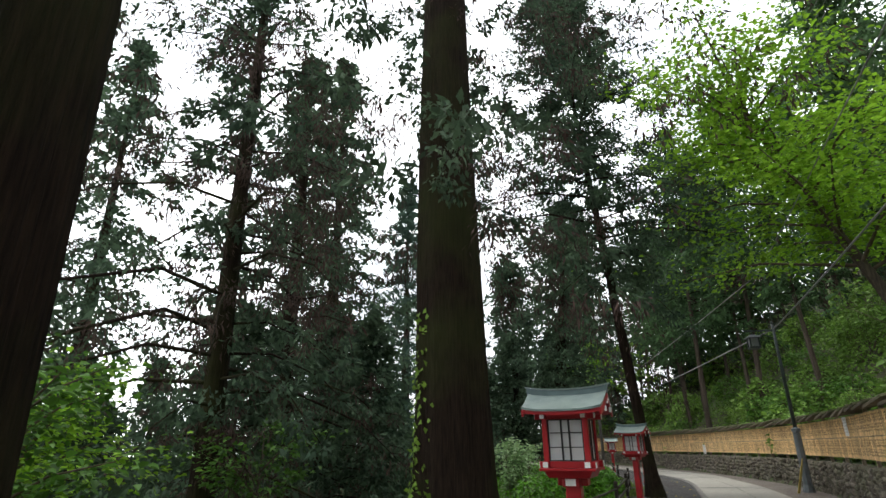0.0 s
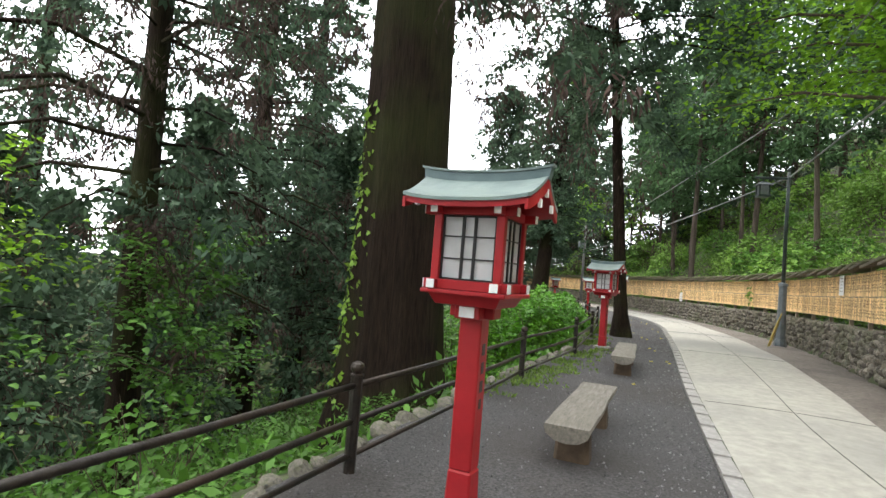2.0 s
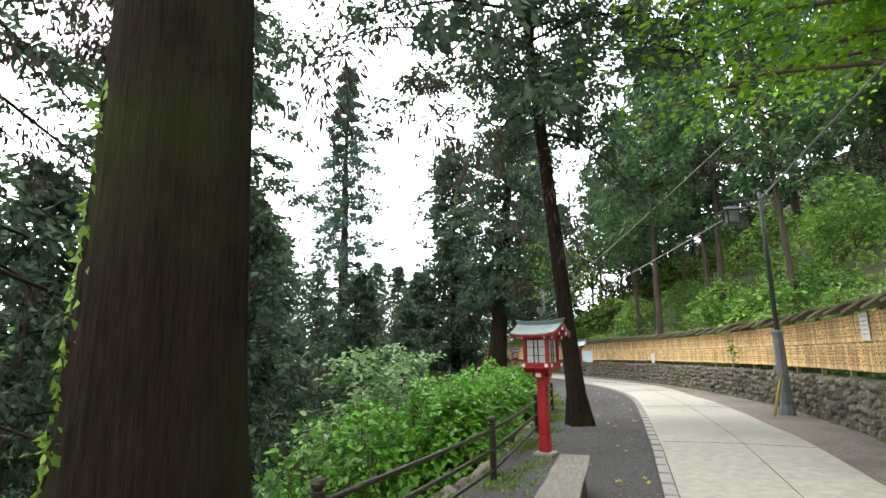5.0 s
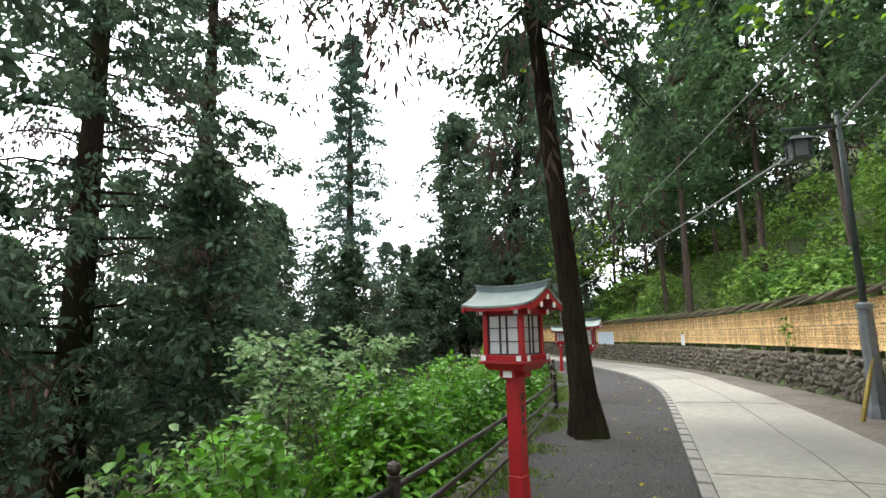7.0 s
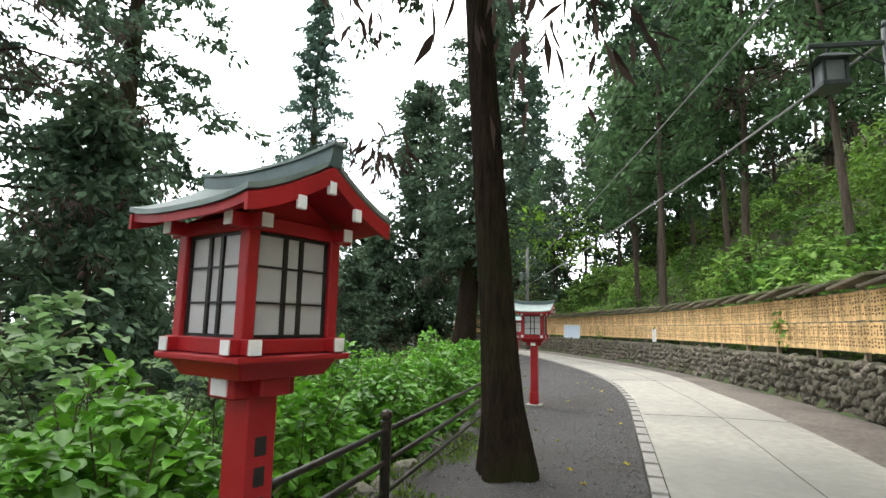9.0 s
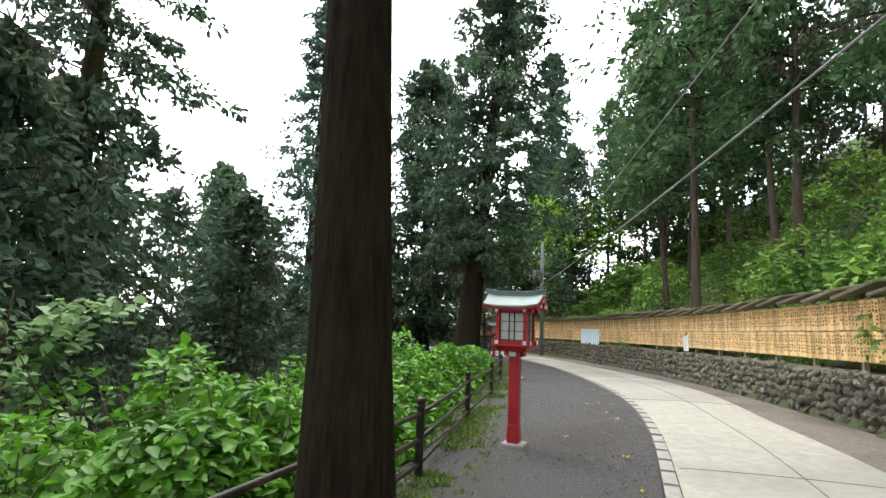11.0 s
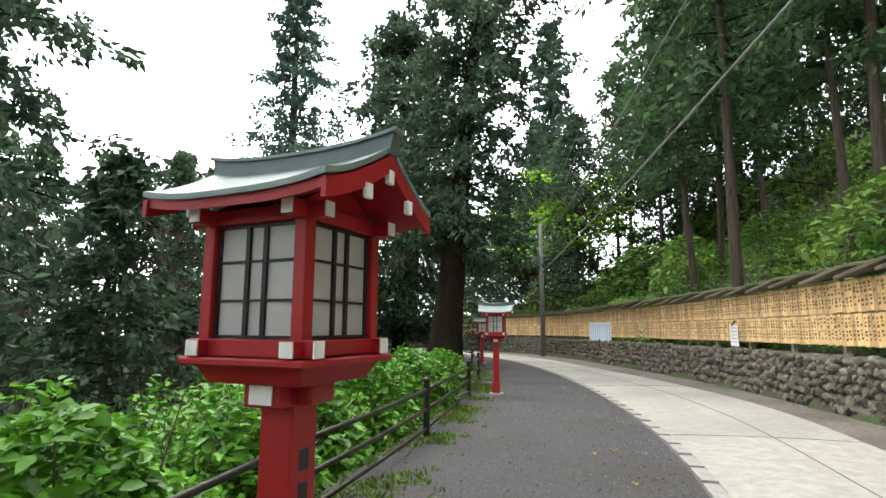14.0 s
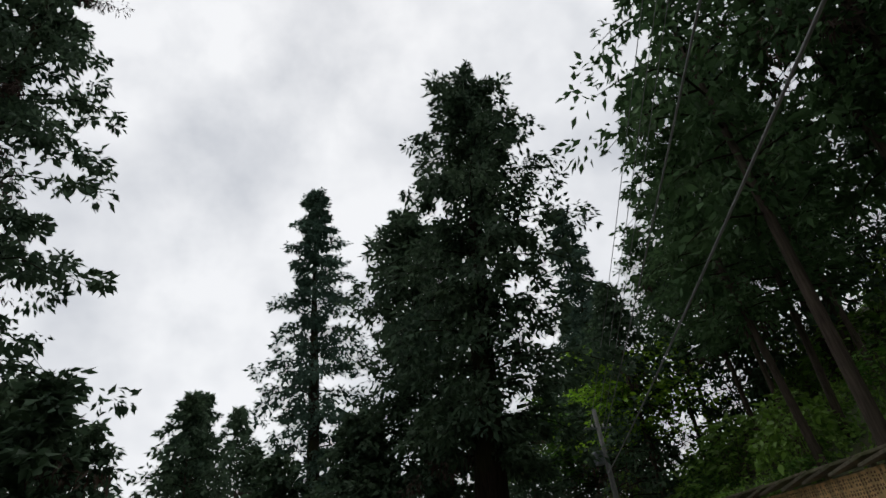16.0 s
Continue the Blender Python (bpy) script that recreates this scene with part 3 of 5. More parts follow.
def railing():
    """Three-rail pipe railing on round posts with ball tops."""
    top = new("pipe_railing")
    tagged(top, "dark brown three-rail steel pipe railing along the drop", "railing")
    bm = bmesh.new()
    prof = [(0.0, -0.15), (0.045, -0.15), (0.045, 0.70), (0.052, 0.705), (0.052, 0.72), (0.036, 0.725), (0.036, 0.735), (0.05, 0.75), (0.054, 0.772), (0.045, 0.797), (0.02, 0.812), (0.0, 0.814)]
    rings = []
    for r, z in prof:
        rings.append([bm.verts.new((r * math.cos(k * math.pi / 5), r * math.sin(k * math.pi / 5), z)) for k in range(10)] if r else [bm.verts.new((0, 0, z))])
    for a, b in zip(rings, rings[1:]):
        for k in range(10):
            k2 = (k + 1) % 10
            q = [a[k % len(a)], a[k2 % len(a)], b[k2 % len(b)], b[k % len(b)]]
            bm.faces.new(list(dict.fromkeys(q)))
    me = bpy.data.meshes.new("post")
    bm.to_mesh(me)
    bm.free()
    me.materials.append(M_RAIL)
    for x, y in RAIL:
        ob = part_mesh("post", me, top)
        ob.matrix_basis = pose(x, y, gz(x, y))
    for h in (0.64, 0.38, 0.13):
        for (x0, y0), (x1, y1) in zip(RAIL, RAIL[1:]):
            pts = [(x0 + (x1 - x0) * u, y0 + (y1 - y0) * u, gz(0, y0 + (y1 - y0) * u) + h - 0.012 * math.sin(math.pi * u)) for u in np.linspace(0, 1, 5)]
            v, f = tube(pts, 0.024 if h > 0.2 else 0.021, 8)
            part_mesh("rail", mesh_from("rail", v, f, M_RAIL, smooth=True), top)


railing()


def place(line, tang, s, step, back=0.0):
    """Plan place and heading at s metres along a line; back: metres to its right."""
    i = min(int(s / step), len(line) - 1)
    p, t = line[i], tang[i]
    return p[0] + t[1] * back, p[1] - t[0] * back, math.degrees(math.atan2(t[1], t[0]))


WALL_LEN = len(wall_p) * 0.1
NEAR = (13.0, 50.0)


def stone_mesh(seed):
    rng = np.random.default_rng(seed)
    bm = bmesh.new()
    bmesh.ops.create_icosphere(bm, subdivisions=2, radius=1)
    dirs = unit(rng.normal(size=(9, 3)))
    cut = rng.uniform(0.62, 0.9, 9)
    for v in bm.verts:
        c = np.array(v.co)
        for d, k in zip(dirs, cut):
            over = c @ d - k
            if over > 0:
                c = c - d * over
        v.co = c
    me = bpy.data.meshes.new("stone")
    bm.to_mesh(me)
    bm.free()
    me.materials.append(M_STONE)
    return me


def loft_wall(name, z0, z1, back0, back1, material, label, category, parent=None, s0=0.0, s1=None, step=0.5):
    V, Fa = [], []
    S = np.arange(s0, s1 or WALL_LEN, step)
    for s in S:
        for b, z in ((back0, z0), (back0, z1), (back1, z1), (back1, z0)):
            x, y, _ = place(wall_p, wall_t, s, 0.1, b)
            V.append((x, y, gz(x, y) + z))
    for i in range(len(S) - 1):
        for c in range(4):
            Fa.append((i * 4 + c, i * 4 + (c + 1) % 4, (i + 1) * 4 + (c + 1) % 4, (i + 1) * 4 + c))
    Fa += [(3, 2, 1, 0), tuple((len(S) - 1) * 4 + c for c in range(4))]
    ob = new(name, mesh_from(name, V, Fa, material))
    if parent:
        ob.parent = parent
        return ob
    return tagged(ob, label, category, kind="structure")


# Solid dark grey body behind the stones, showing between them.
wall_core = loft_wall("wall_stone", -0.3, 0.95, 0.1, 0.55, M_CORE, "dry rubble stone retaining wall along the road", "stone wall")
loft_wall("coping", 0.951, 1.0, 0.04, 0.7, M_CAP, "", "", wall_core)


def fence():
    """Board fence hung with narrow wooden name plaques in two rows, under a small board roof."""
    top = new("plaque_fence")
    tagged(top, "long timber fence hung with rows of narrow cedar name plaques", "fence")
    me = bpy.data.meshes.new("post")
    bm = boxed(-0.045, 0.045, -0.045, 0.045, 0.9, 2.45, 0.006)
    bm.to_mesh(me)
    bm.free()
    me.materials.append(M_POSTWOOD)
    for s in np.arange(0.5, WALL_LEN - 1, 1.82):
        x, y, a = place(wall_p, wall_t, s, 0.1, 0.26)
        ob = part_mesh("post", me, top)
        ob.matrix_basis = pose(x, y, gz(x, y), 0, 0, a)
    for z0, z1 in ((1.19, 1.24), (1.74, 1.79), (2.3, 2.35)):
        b = loft_wall("rail", z0, z1, 0.19, 0.215, M_POSTWOOD, "", "", top)
    loft_wall("backing_board", 1.2, 2.33, 0.305, 0.33, M_DARKBOARD, "", "", top)
    return top


plaque_fence = fence()


def fence_roof():
    top = new("fence_roof")
    tagged(top, "narrow mossy shingle-board roof over the plaque fence", "fence roof")
    rng = random.Random(5)
    bm = boxed(-0.7, 0.7, -0.36, 0.34, -0.03, 0.03, 0.008)
    for v in bm.verts:
        v.co.z += 0.05 * (0.3 - v.co.y) * -1 - 0.02 * math.sin(v.co.x * 9) * 0.3
    me = bpy.data.meshes.new("roof_board")
    bm.to_mesh(me)
    bm.free()
    me.materials.append(M_SHINGLE)
    s = 0.6
    while s < WALL_LEN - 1:
        x, y, a = place(wall_p, wall_t, s, 0.1, 0.2)
        ob = part_mesh("roof_board", me, top)
        ob.matrix_basis = pose(x, y, gz(x, y) + 2.53 + rng.uniform(-0.02, 0.02), rng.uniform(8, 14) * -1, rng.uniform(5.5, 9), a + rng.uniform(-1.5, 1.5))
        s += 1.16
    return top


fence_roof()


def street_lamp():
    top = new("street_lamp")
    tagged(top, "tall dark green road lamp with a hanging lantern and steel sleeve", "street lamp")
    v, f = tube([(0, 0, 2.2), (0, 0, 4.5), (0, 0, 6.3)], [0.065, 0.058, 0.05], 10)
    part_mesh("pole", mesh_from("pole", v, f, M_LAMPPOST, smooth=True), top)
    v, f = tube([(0, 0, 6.3), (0, 0, 6.42)], [0.052, 0.03], 10)
    part_mesh("pole_cap", mesh_from("pole_cap", v, f, M_LAMPPOST, smooth=True), top)
    V, Fa = [], []
    for z, r in ((-0.1, 0.2), (0.12, 0.19), (0.3, 0.14), (2.15, 0.12), (2.17, 0.145), (2.26, 0.145), (2.3, 0.07)):
        for k in range(8):
            w = (k + 0.5) * math.pi / 4
            V.append((r * math.cos(w), r * math.sin(w), z))
    for i in range(6):
        for k in range(8):
            Fa.append((i * 8 + k, i * 8 + (k + 1) % 8, (i + 1) * 8 + (k + 1) % 8, (i + 1) * 8 + k))
    Fa.append(tuple(48 + k for k in range(8)))
    part_mesh("sleeve", mesh_from("sleeve", V, Fa, M_LAMPBASE), top, "blue-grey octagonal steel sleeve")
    part("arm", boxed(-1.05, 0.06, -0.03, 0.03, 6.02, 6.1, 0.01), M_LAMPPOST, top)
    v, f = tube([(-0.5, 0, 6.04), (-0.3, 0, 5.85), (0, 0, 5.7)], 0.018, 6)
    part_mesh("brace", mesh_from("brace", v, f, M_LAMPPOST, smooth=True), top)
    v, f = tube([(-0.78, 0, 6.03), (-0.78, 0, 5.88)], 0.02, 6)
    part_mesh("hanger", mesh_from("hanger", v, f, M_LAMPPOST), top)
    part("lamp_hood", boxed(-1.05, -0.51, -0.27, 0.27, 5.76, 5.9, 0.01, 0.35), M_LAMPPOST, top)
    part("lamp_glass", boxed(-0.92, -0.64, -0.14, 0.14, 5.42, 5.76, 0.01), M_GLASS, top, "frosted white lantern glass")
    for sx in (-1, 1):
        for sy in (-1, 1):
            part("lamp_bar", boxed(-0.78 + sx * 0.15 - 0.022, -0.78 + sx * 0.15 + 0.022, sy * 0.15 - 0.022, sy * 0.15 + 0.022, 5.38, 5.77), M_LAMPPOST, top)
    part("lamp_tray", boxed(-0.97, -0.59, -0.19, 0.19, 5.34, 5.42, 0.008), M_LAMPPOST, top)
    top.matrix_basis = pose(14.7, 17.25, gz(0, 17.25), 0, 0, -20) @ Matrix.Diagonal((1, 1, 0.94, 1))


street_lamp()
v, f = tube([(14.1, 17.05, gz(0, 17) - 0.02), (14.45, 17.12, gz(0, 17) + 0.75), (14.8, 17.2, gz(0, 17) + 1.5)], [0.04, 0.038, 0.034], 8)
tagged(new("bamboo_prop", mesh_from("bamboo_prop", v, f, M_BAMBOO, smooth=True)), "yellow bamboo prop leaning on the road lamp's sleeve", "bamboo pole")


def utility_pole():
    top = new("utility_pole")
    tagged(top, "slim grey concrete utility pole with a transformer box", "utility pole")
    v, f = tube([(0, 0, -0.3), (0, 0, 9.0)], [0.15, 0.1], 12)
    part_mesh("pole", mesh_from("pole", v, f, M_POLE, smooth=True), top)
    part("cross_arm", boxed(-0.8, 0.8, -0.05, 0.05, 7.9, 8.0, 0.01), M_LAMPBASE, top)
    part("switch_box", boxed(-0.62, -0.2, -0.2, 0.2, 6.0, 6.7, 0.03), M_LAMPBASE, top, "grey steel equipment box")
    for x in (-0.7, -0.3, 0.3, 0.7):
        v, f = tube([(x, 0, 8.0), (x, 0, 8.12), (x, 0, 8.18)], [0.03, 0.05, 0.03], 8)
        part_mesh("insulator", mesh_from("insulator", v, f, M_WHITE, smooth=True), top)
    top.matrix_basis = pose(21.3, 49.6, gz(0, 49.6), 0, 0, 15) @ Matrix.Diagonal((1, 1, 0.86, 1))


utility_pole()


def cable(name, a, b, sag, r, label):
    pts = []
    for u in np.linspace(0, 1, 17):
        pts.append((a[0] + (b[0] - a[0]) * u, a[1] + (b[1] - a[1]) * u, a[2] + (b[2] - a[2]) * u - sag * 4 * u * (1 - u)))
    v, f = tube(pts, r, 6)
    tagged(new(name, mesh_from(name, v, f, M_CABLE, smooth=True)), label, "cable", "overhead cables")


PZ = gz(0, 49.6)
LZ = gz(0, 17.25)
cable("overhead_cable", (21.2, 49.5, PZ + 4.8), (14.7, 17.2, LZ + 5.75), 0.2, 0.022, "grey sagging overhead cable between the poles")
cable("overhead_cable", (14.7, 17.2, LZ + 5.75), (1.6, -6.0, 6.0), 0.2, 0.022, "grey sagging overhead cable above the road edge")
cable("overhead_cable", (21.2, 49.5, PZ + 6.0), (14.5, 17.2, LZ + 7.9), 0.2, 0.019, "thin upper overhead cable between the poles")
cable("overhead_cable", (14.5, 17.2, LZ + 7.9), (1.6, -6.0, 8.4), 0.2, 0.019, "thin upper overhead cable above the road edge")
for k, dx in enumerate((-0.35, 0.0, 0.3)):
    cable("power_line", (21.3 + dx, 49.6, PZ + 7.0), (16.4 + dx, 4.0, 22.0), 0.5, 0.012, "thin black power line high overhead")


# ---- trees ----
def trunk_mesh(name, h, r, flare, seed, material, lean=(0, 0), ridges=0.035, sides=28, rings=22, sink=1.2):
    rng = np.random.default_rng(seed)
    V, Fa = [], []
    ph = rng.uniform(0, 6.28, 6)
    for i in range(rings + 1):
        u = (i / rings) ** 1.6
        z = -sink + (h + sink) * u
        zz = max(z, 0)
        base = r * (1 - 0.93 * (zz / h) ** 1.1) + flare * r * math.exp(-zz / (1.1 * r + 0.25))
        for k in range(sides):
            w = 2 * math.pi * k / sides
            lump = 1 + ridges * math.sin(9 * w + ph[0] + 0.25 * zz) + ridges * 0.8 * math.sin(5 * w + ph[1] - 0.12 * zz) + flare * 0.25 * math.exp(-zz / (r + 0.2)) * math.sin(4 * w + ph[2])
            lump += ridges * 0.9 * (1 if k % 2 else -1)
            V.append((base * lump * math.cos(w) + lean[0] * zz / h + 0.05 * math.sin(zz * 0.3 + ph[3]) * r, base * lump * math.sin(w) + lean[1] * zz / h, z))
    for i in range(rings):
        for k in range(sides):
            k2 = (k + 1) % sides
            Fa.append((i * sides + k, i * sides + k2, (i + 1) * sides + k2, (i + 1) * sides + k))
    Fa.append(tuple(rings * sides + k for k in range(sides)))
    return mesh_from(name, V, Fa, material, smooth=True)


def conifer_parts(seed, h, base, radius, branches, clumps, blades, blade, material, dead=0.0, droop=0.5, lean=(0, 0), shape=0.7, ragged=0.5, tight=1.0):
    """Limbs and foliage of a cedar: whorled drooping boughs, tufted towards their tips."""
    rng = np.random.default_rng(seed)
    tubes, C, O, S, Cd, Od, Sd = [], [], [], [], [], [], []
    for i in range(branches):
        u = (i + rng.random()) / branches
        z = base + (h - base) * u ** 0.92
        reach = radius * (1 - u) ** shape * (0.35 + 0.65 * min(1, u * 5 + 0.3)) * rng.uniform(1 - ragged, 1 + ragged) + 0.35
        az = i * 2.399 + rng.normal() * 0.4
        rise = 0.25 * (u - 0.3) * reach
        lx, ly = lean[0] * z / h, lean[1] * z / h
        d = np.array([math.cos(az), math.sin(az)])
        def along(w):
            return np.array([lx + d[0] * reach * w, ly + d[1] * reach * w, z + rise * w + 0.12 * reach * math.sin(2.2 * w) - droop * reach * 0.5 * w * w])
        if branches < 140:
            tubes.append(tube([along(w) for w in (0, 0.35, 0.7, 1)], [0.015 + 0.009 * reach, 0.012 + 0.006 * reach, 0.009 + 0.003 * reach, 0.006], 4, cap=False))
        withered = rng.random() < dead * (1.6 - 1.4 * u)
        for w in np.linspace(0.2, 1.0, clumps):
            p = along(w) + rng.normal(size=3) * np.array([0.3, 0.3, 0.22]) * (0.4 + reach * 0.16)
            size = (0.26 + 0.1 * reach) * rng.uniform(0.55, 1.3) * tight
            (Cd if withered else C).append(p)
            (Od if withered else O).append((d[0], d[1], -0.2))
            (Sd if withered else S).append((size, size, size * (0.85 if withered else 0.62)))
    foliage = scatter_blades(rng, np.array(C), np.array(S), blades, blade, blade * 0.46, droop, np.array(O) * 0.6, material, "crown", 0.7)
    withered = scatter_blades(rng, np.array(Cd), np.array(Sd), int(blades * 1.1), blade * 0.85, blade * 0.17, 1.6, np.array(Od) * 0.2, M_DEAD, "withered_foliage", 0.6) if Cd else None
    return (tubes_mesh("branchwork", tubes, M_BARK) if tubes else None), foliage, withered


def cedar(x, y, h, r, base, radius, seed, label, branches=90, clumps=6, blades=26, blade=0.34, material=None, dead=0.0, droop=0.5, lean=(0, 0), flare=0.35, group="", bark=None, shape=0.7, z=None, tight=1.0):
    top = new("cedar_tree")
    tagged(top, label, "tree", group)
    part_mesh("trunk", trunk_mesh("trunk", h * 0.97, r, flare, seed, bark or M_BARK, lean, sides=72 if r > 0.16 and h in (27, 40, 36) else 28, rings=26), top)
    limbs, crown, withered = conifer_parts(seed, h, base, radius, branches, clumps, blades, blade, material or M_CEDAR, dead, droop, lean, shape, tight=tight)
    if limbs:
        tagged(part_mesh("branchwork", limbs, top), kind="stuff")
    part_mesh("crown", crown, top)
    if withered:
        tagged(part_mesh("withered_foliage", withered, top, "brown withered hanging boughs"), kind="stuff")
    top.matrix_basis = pose(x, y, float(terrain([(x, y)])[0]) if z is None else z)
    return top



cedar(-3.00, 2.40, 27, 0.48, 9.0, 4.5, 11, "old cedar with dark fissured trunk beside the railing", 80, 7, 48, 0.2, dead=0.2, tight=0.62)
giant = cedar(1.4, 11.85, 40, 0.92, 7.2, 8.0, 12, "giant dark-barked cedar with ivy growing behind the railing", 150, 9, 52, 0.23, dead=0.5, droop=0.85, tight=0.62)
cedar(8.9, 17.0, 27, 0.19, 7.3, 4.6, 13, "slender dark cedar standing at the footway's edge", 139, 9, 64, 0.18, dead=0.0, droop=0.6, flare=0.85, lean=(-0.8, 3.0), tight=0.75)
cedar(-5.20, 30.20, 36, 0.72, 7, 6.2, 14, "tall dark cedar rising from the slope below the railing", 125, 8, 30, 0.33, dead=0.2, droop=0.8, tight=0.72)
cedar(-3.6, 39.5, 44, 0.72, 8, 5.4, 15, "tall broad cedar on the valley slope", 120, 8, 28, 0.4, dead=0.1, droop=0.7, tight=0.75)
cedar(14.4, 42.0, 22.5, 0.62, 4.5, 3.4, 16, "huge old cedar at the bend of the road", 120, 8, 34, 0.3, M_CEDAR, dead=0.05, droop=0.6, shape=0.3, lean=(2.2, 0), z=-0.6, tight=0.8)
cedar(13.0, 48.4, 19.5, 0.4, 1.5, 3.0, 23, "dense columnar dark cedar at the bend", 120, 7, 34, 0.32, M_CEDAR, droop=0.5, shape=0.35, z=-1.0)
cedar(4.0, 68.4, 41, 0.7, 4, 5.2, 17, "tall pointed cedar beyond the bend", 130, 7, 30, 0.42, M_CEDAR_BLUE, droop=0.5, z=-4.0)
cedar(29.4, 69.5, 33, 0.5, 6, 3.4, 18, "tall thin-topped cedar behind the bend", 95, 6, 26, 0.44, M_CEDAR_BLUE, droop=0.5, z=-0.5)
cedar(-5.08, 15.92, 33, 0.42, 6.5, 5.6, 19, "tall cedar with hanging boughs on the slope", 115, 8, 40, 0.25, dead=0.45, droop=0.9, tight=0.65)
cedar(-17.63, 32.94, 40, 0.6, 8, 6.0, 21, "tall dark cedar far down the slope", 95, 6, 24, 0.42, dead=0.1, droop=0.7)
cedar(-15.12, 19.68, 36, 0.5, 6, 5.8, 22, "dark cedar at the slope's lower edge", 100, 7, 26, 0.34, dead=0.2, droop=0.8)


def ivy():
    rng = np.random.default_rng(31)
    n = 220
    az = np.clip(rng.normal(math.radians(195), 0.28, n), 2.6, 3.95)
    z = rng.random(n) ** 0.8 * 6.5
    r = 0.92 * (1 - 0.93 * (z / 39) ** 1.1) + 0.35 * 0.92 * np.exp(-z / 1.42) + rng.uniform(0.0, 0.06, n)
    P = np.stack([r * np.cos(az), r * np.sin(az), z], 1)
    out = np.stack([np.cos(az), np.sin(az), np.zeros(n)], 1)
    A = unit(rng.normal(size=(n, 3)) * 0.6 + np.array([0, 0, -0.9]))
    B = unit(np.cross(A, out + rng.normal(size=(n, 3)) * 0.3))
    k = rng.uniform(0.09, 0.17, n)
    part_mesh("ivy", leaves_mesh("ivy", P, A, B, k, k * 0.8, M_IVY), giant, "yellow-green climbing ivy")


ivy()


def tree_copies(seed, kind_label, material, group, variants, spots, branches, clumps, blades, blade, base_frac, r, radius, dead, shape=0.7, height=18.0):
    """A few trees of one kind, then copies of them, turned and scaled."""
    rng = random.Random(seed)
    made = []
    for k in range(variants):
        made.append(cedar(spots[k][0], spots[k][1], height, r, height * base_frac, radius, seed + k, kind_label, branches, clumps, blades, blade, material, dead, 0.6, (rng.uniform(-0.6, 0.6), rng.uniform(-0.4, 0.4)), 0.2, group, M_BARK_GREY, shape))
    for i, (x, y, h) in enumerate(spots):
        m = pose(x, y, float(terrain([(x, y)])[0]) - 0.2, rng.uniform(-2, 2), rng.uniform(-2, 2), rng.uniform(0, 360)) @ Matrix.Diagonal((0.75 * h / height + 0.25, 0.75 * h / height + 0.25, h / height, 1))
        if i < variants:
            made[i].matrix_basis = m
        else:
            copy_thing(made[i % variants], m)


rng = random.Random(41)
HILL = []
for s in np.arange(17, 76, 2.6):
    for back, keep in ((3.2, 0.3), (6.5, 0.55), (11, 0.8), (17, 0.8), (25, 0.6), (34, 0.4)):
        if rng.random() < keep * 0.44:
            x, y, _ = place(wall_p, wall_t, s + rng.uniform(-1, 1), 0.1, back + rng.uniform(-1.6, 1.6))
            if math.hypot(x - 14.7, y - 17.2) > 4 and not (y < 22 and back < 9):
                HILL.append((x, y, rng.uniform(14, 20)))
HILL += [(23.9, 36.5, 24), (25.5, 32.5, 22), (25.0, 40.5, 20), (24.7, 19.6, 23), (25.6, 14.6, 24), (28.6, 23.5, 24), (21.8, 11.2, 22)]


def under_gap(x, y, h):
    """Trees round the break of the canopy above the bend stay low."""
    dx, dy = x - 10.8, y - 18.5
    az, far = math.degrees(math.atan2(dx, dy)), math.hypot(dx, dy)
    if not -42 < az < 34 or far < 8:
        return h
    slope = float(np.interp(az, (-42, -24, -16, -6, -4, 0, 2, 12, 15, 25, 34), (0.5, 0.3, 0.24, 0.24, 0.19, 0.19, 0.24, 0.24, 0.33, 0.36, 1.1)))
    return min(h, 1.0 + far * slope - float(terrain([(x, y)])[0]))


HILL = [(x, y, under_gap(x, y, h)) for x, y, h in HILL]
HILL = [p for p in HILL if p[2] > 7]
tree_copies(50, "slender plantation cedar with bare grey trunk on the hillside", M_CEDAR_LIGHT, "hillside cedars", 4, HILL, 60, 5, 21, 0.33, 0.3, 0.15, 2.6, 0.08)
YOUNG = [(-0.1, 29.8, 13), (4.5, 34.9, 13), (-2.7, 37.5, 17), (7.7, 41.5, 12), (3.2, 45.4, 18), (10.0, 48.2, 14), (-4.2, 50.8, 24), (2.4, 56.4, 25), (9.4, 60.9, 20), (-9.9, 57.4, 26), (-17.9, 48.4, 24), (-5.0, 66.3, 25),
         (-18.9, 66.2, 27), (11.7, 73.2, 24), (18.9, 75.5, 25), (24.4, 71.1, 19), (28.2, 64.5, 15), (29.9, 75.6, 24), (23.9, 84.4, 28), (7.6, 80.9, 29), (-6.1, 82.9, 31)]
for k in range(17):
    az = math.radians(12 + k * 5.6)
    far = 37 + 4 * math.sin(k * 2.3)
    YOUNG.append((12 + far * math.sin(az), 23 + far * math.cos(az), 20 + 3 * math.sin(k * 1.7)))
YOUNG = [(x, y, h * 1.2 if x < 6 else h) for x, y, h in YOUNG] + [(-6.7, 24.2, 15), (-9.5, 34.1, 18), (-14.8, 40.7, 20), (-9.8, 18.6, 12), (-13.3, 27.5, 16), (-22.4, 26.2, 19), (-20.6, 15.2, 16), (-14.2, 10.3, 13), (-25.0, 38.4, 22)]
YOUNG += [(9.5, 47.0, 40), (10.5, 58.0, 40), (5.0, 49.0, 40), (19.5, 72.0, 40), (25.0, 62.0, 40), (14.0, 66.0, 40), (8.0, 75.0, 40), (-6.0, 70.0, 40), (0.2, 50.7, 40), (-2.0, 60.0, 40), (1.5, 62.0, 40), (7.0, 56.0, 40)]
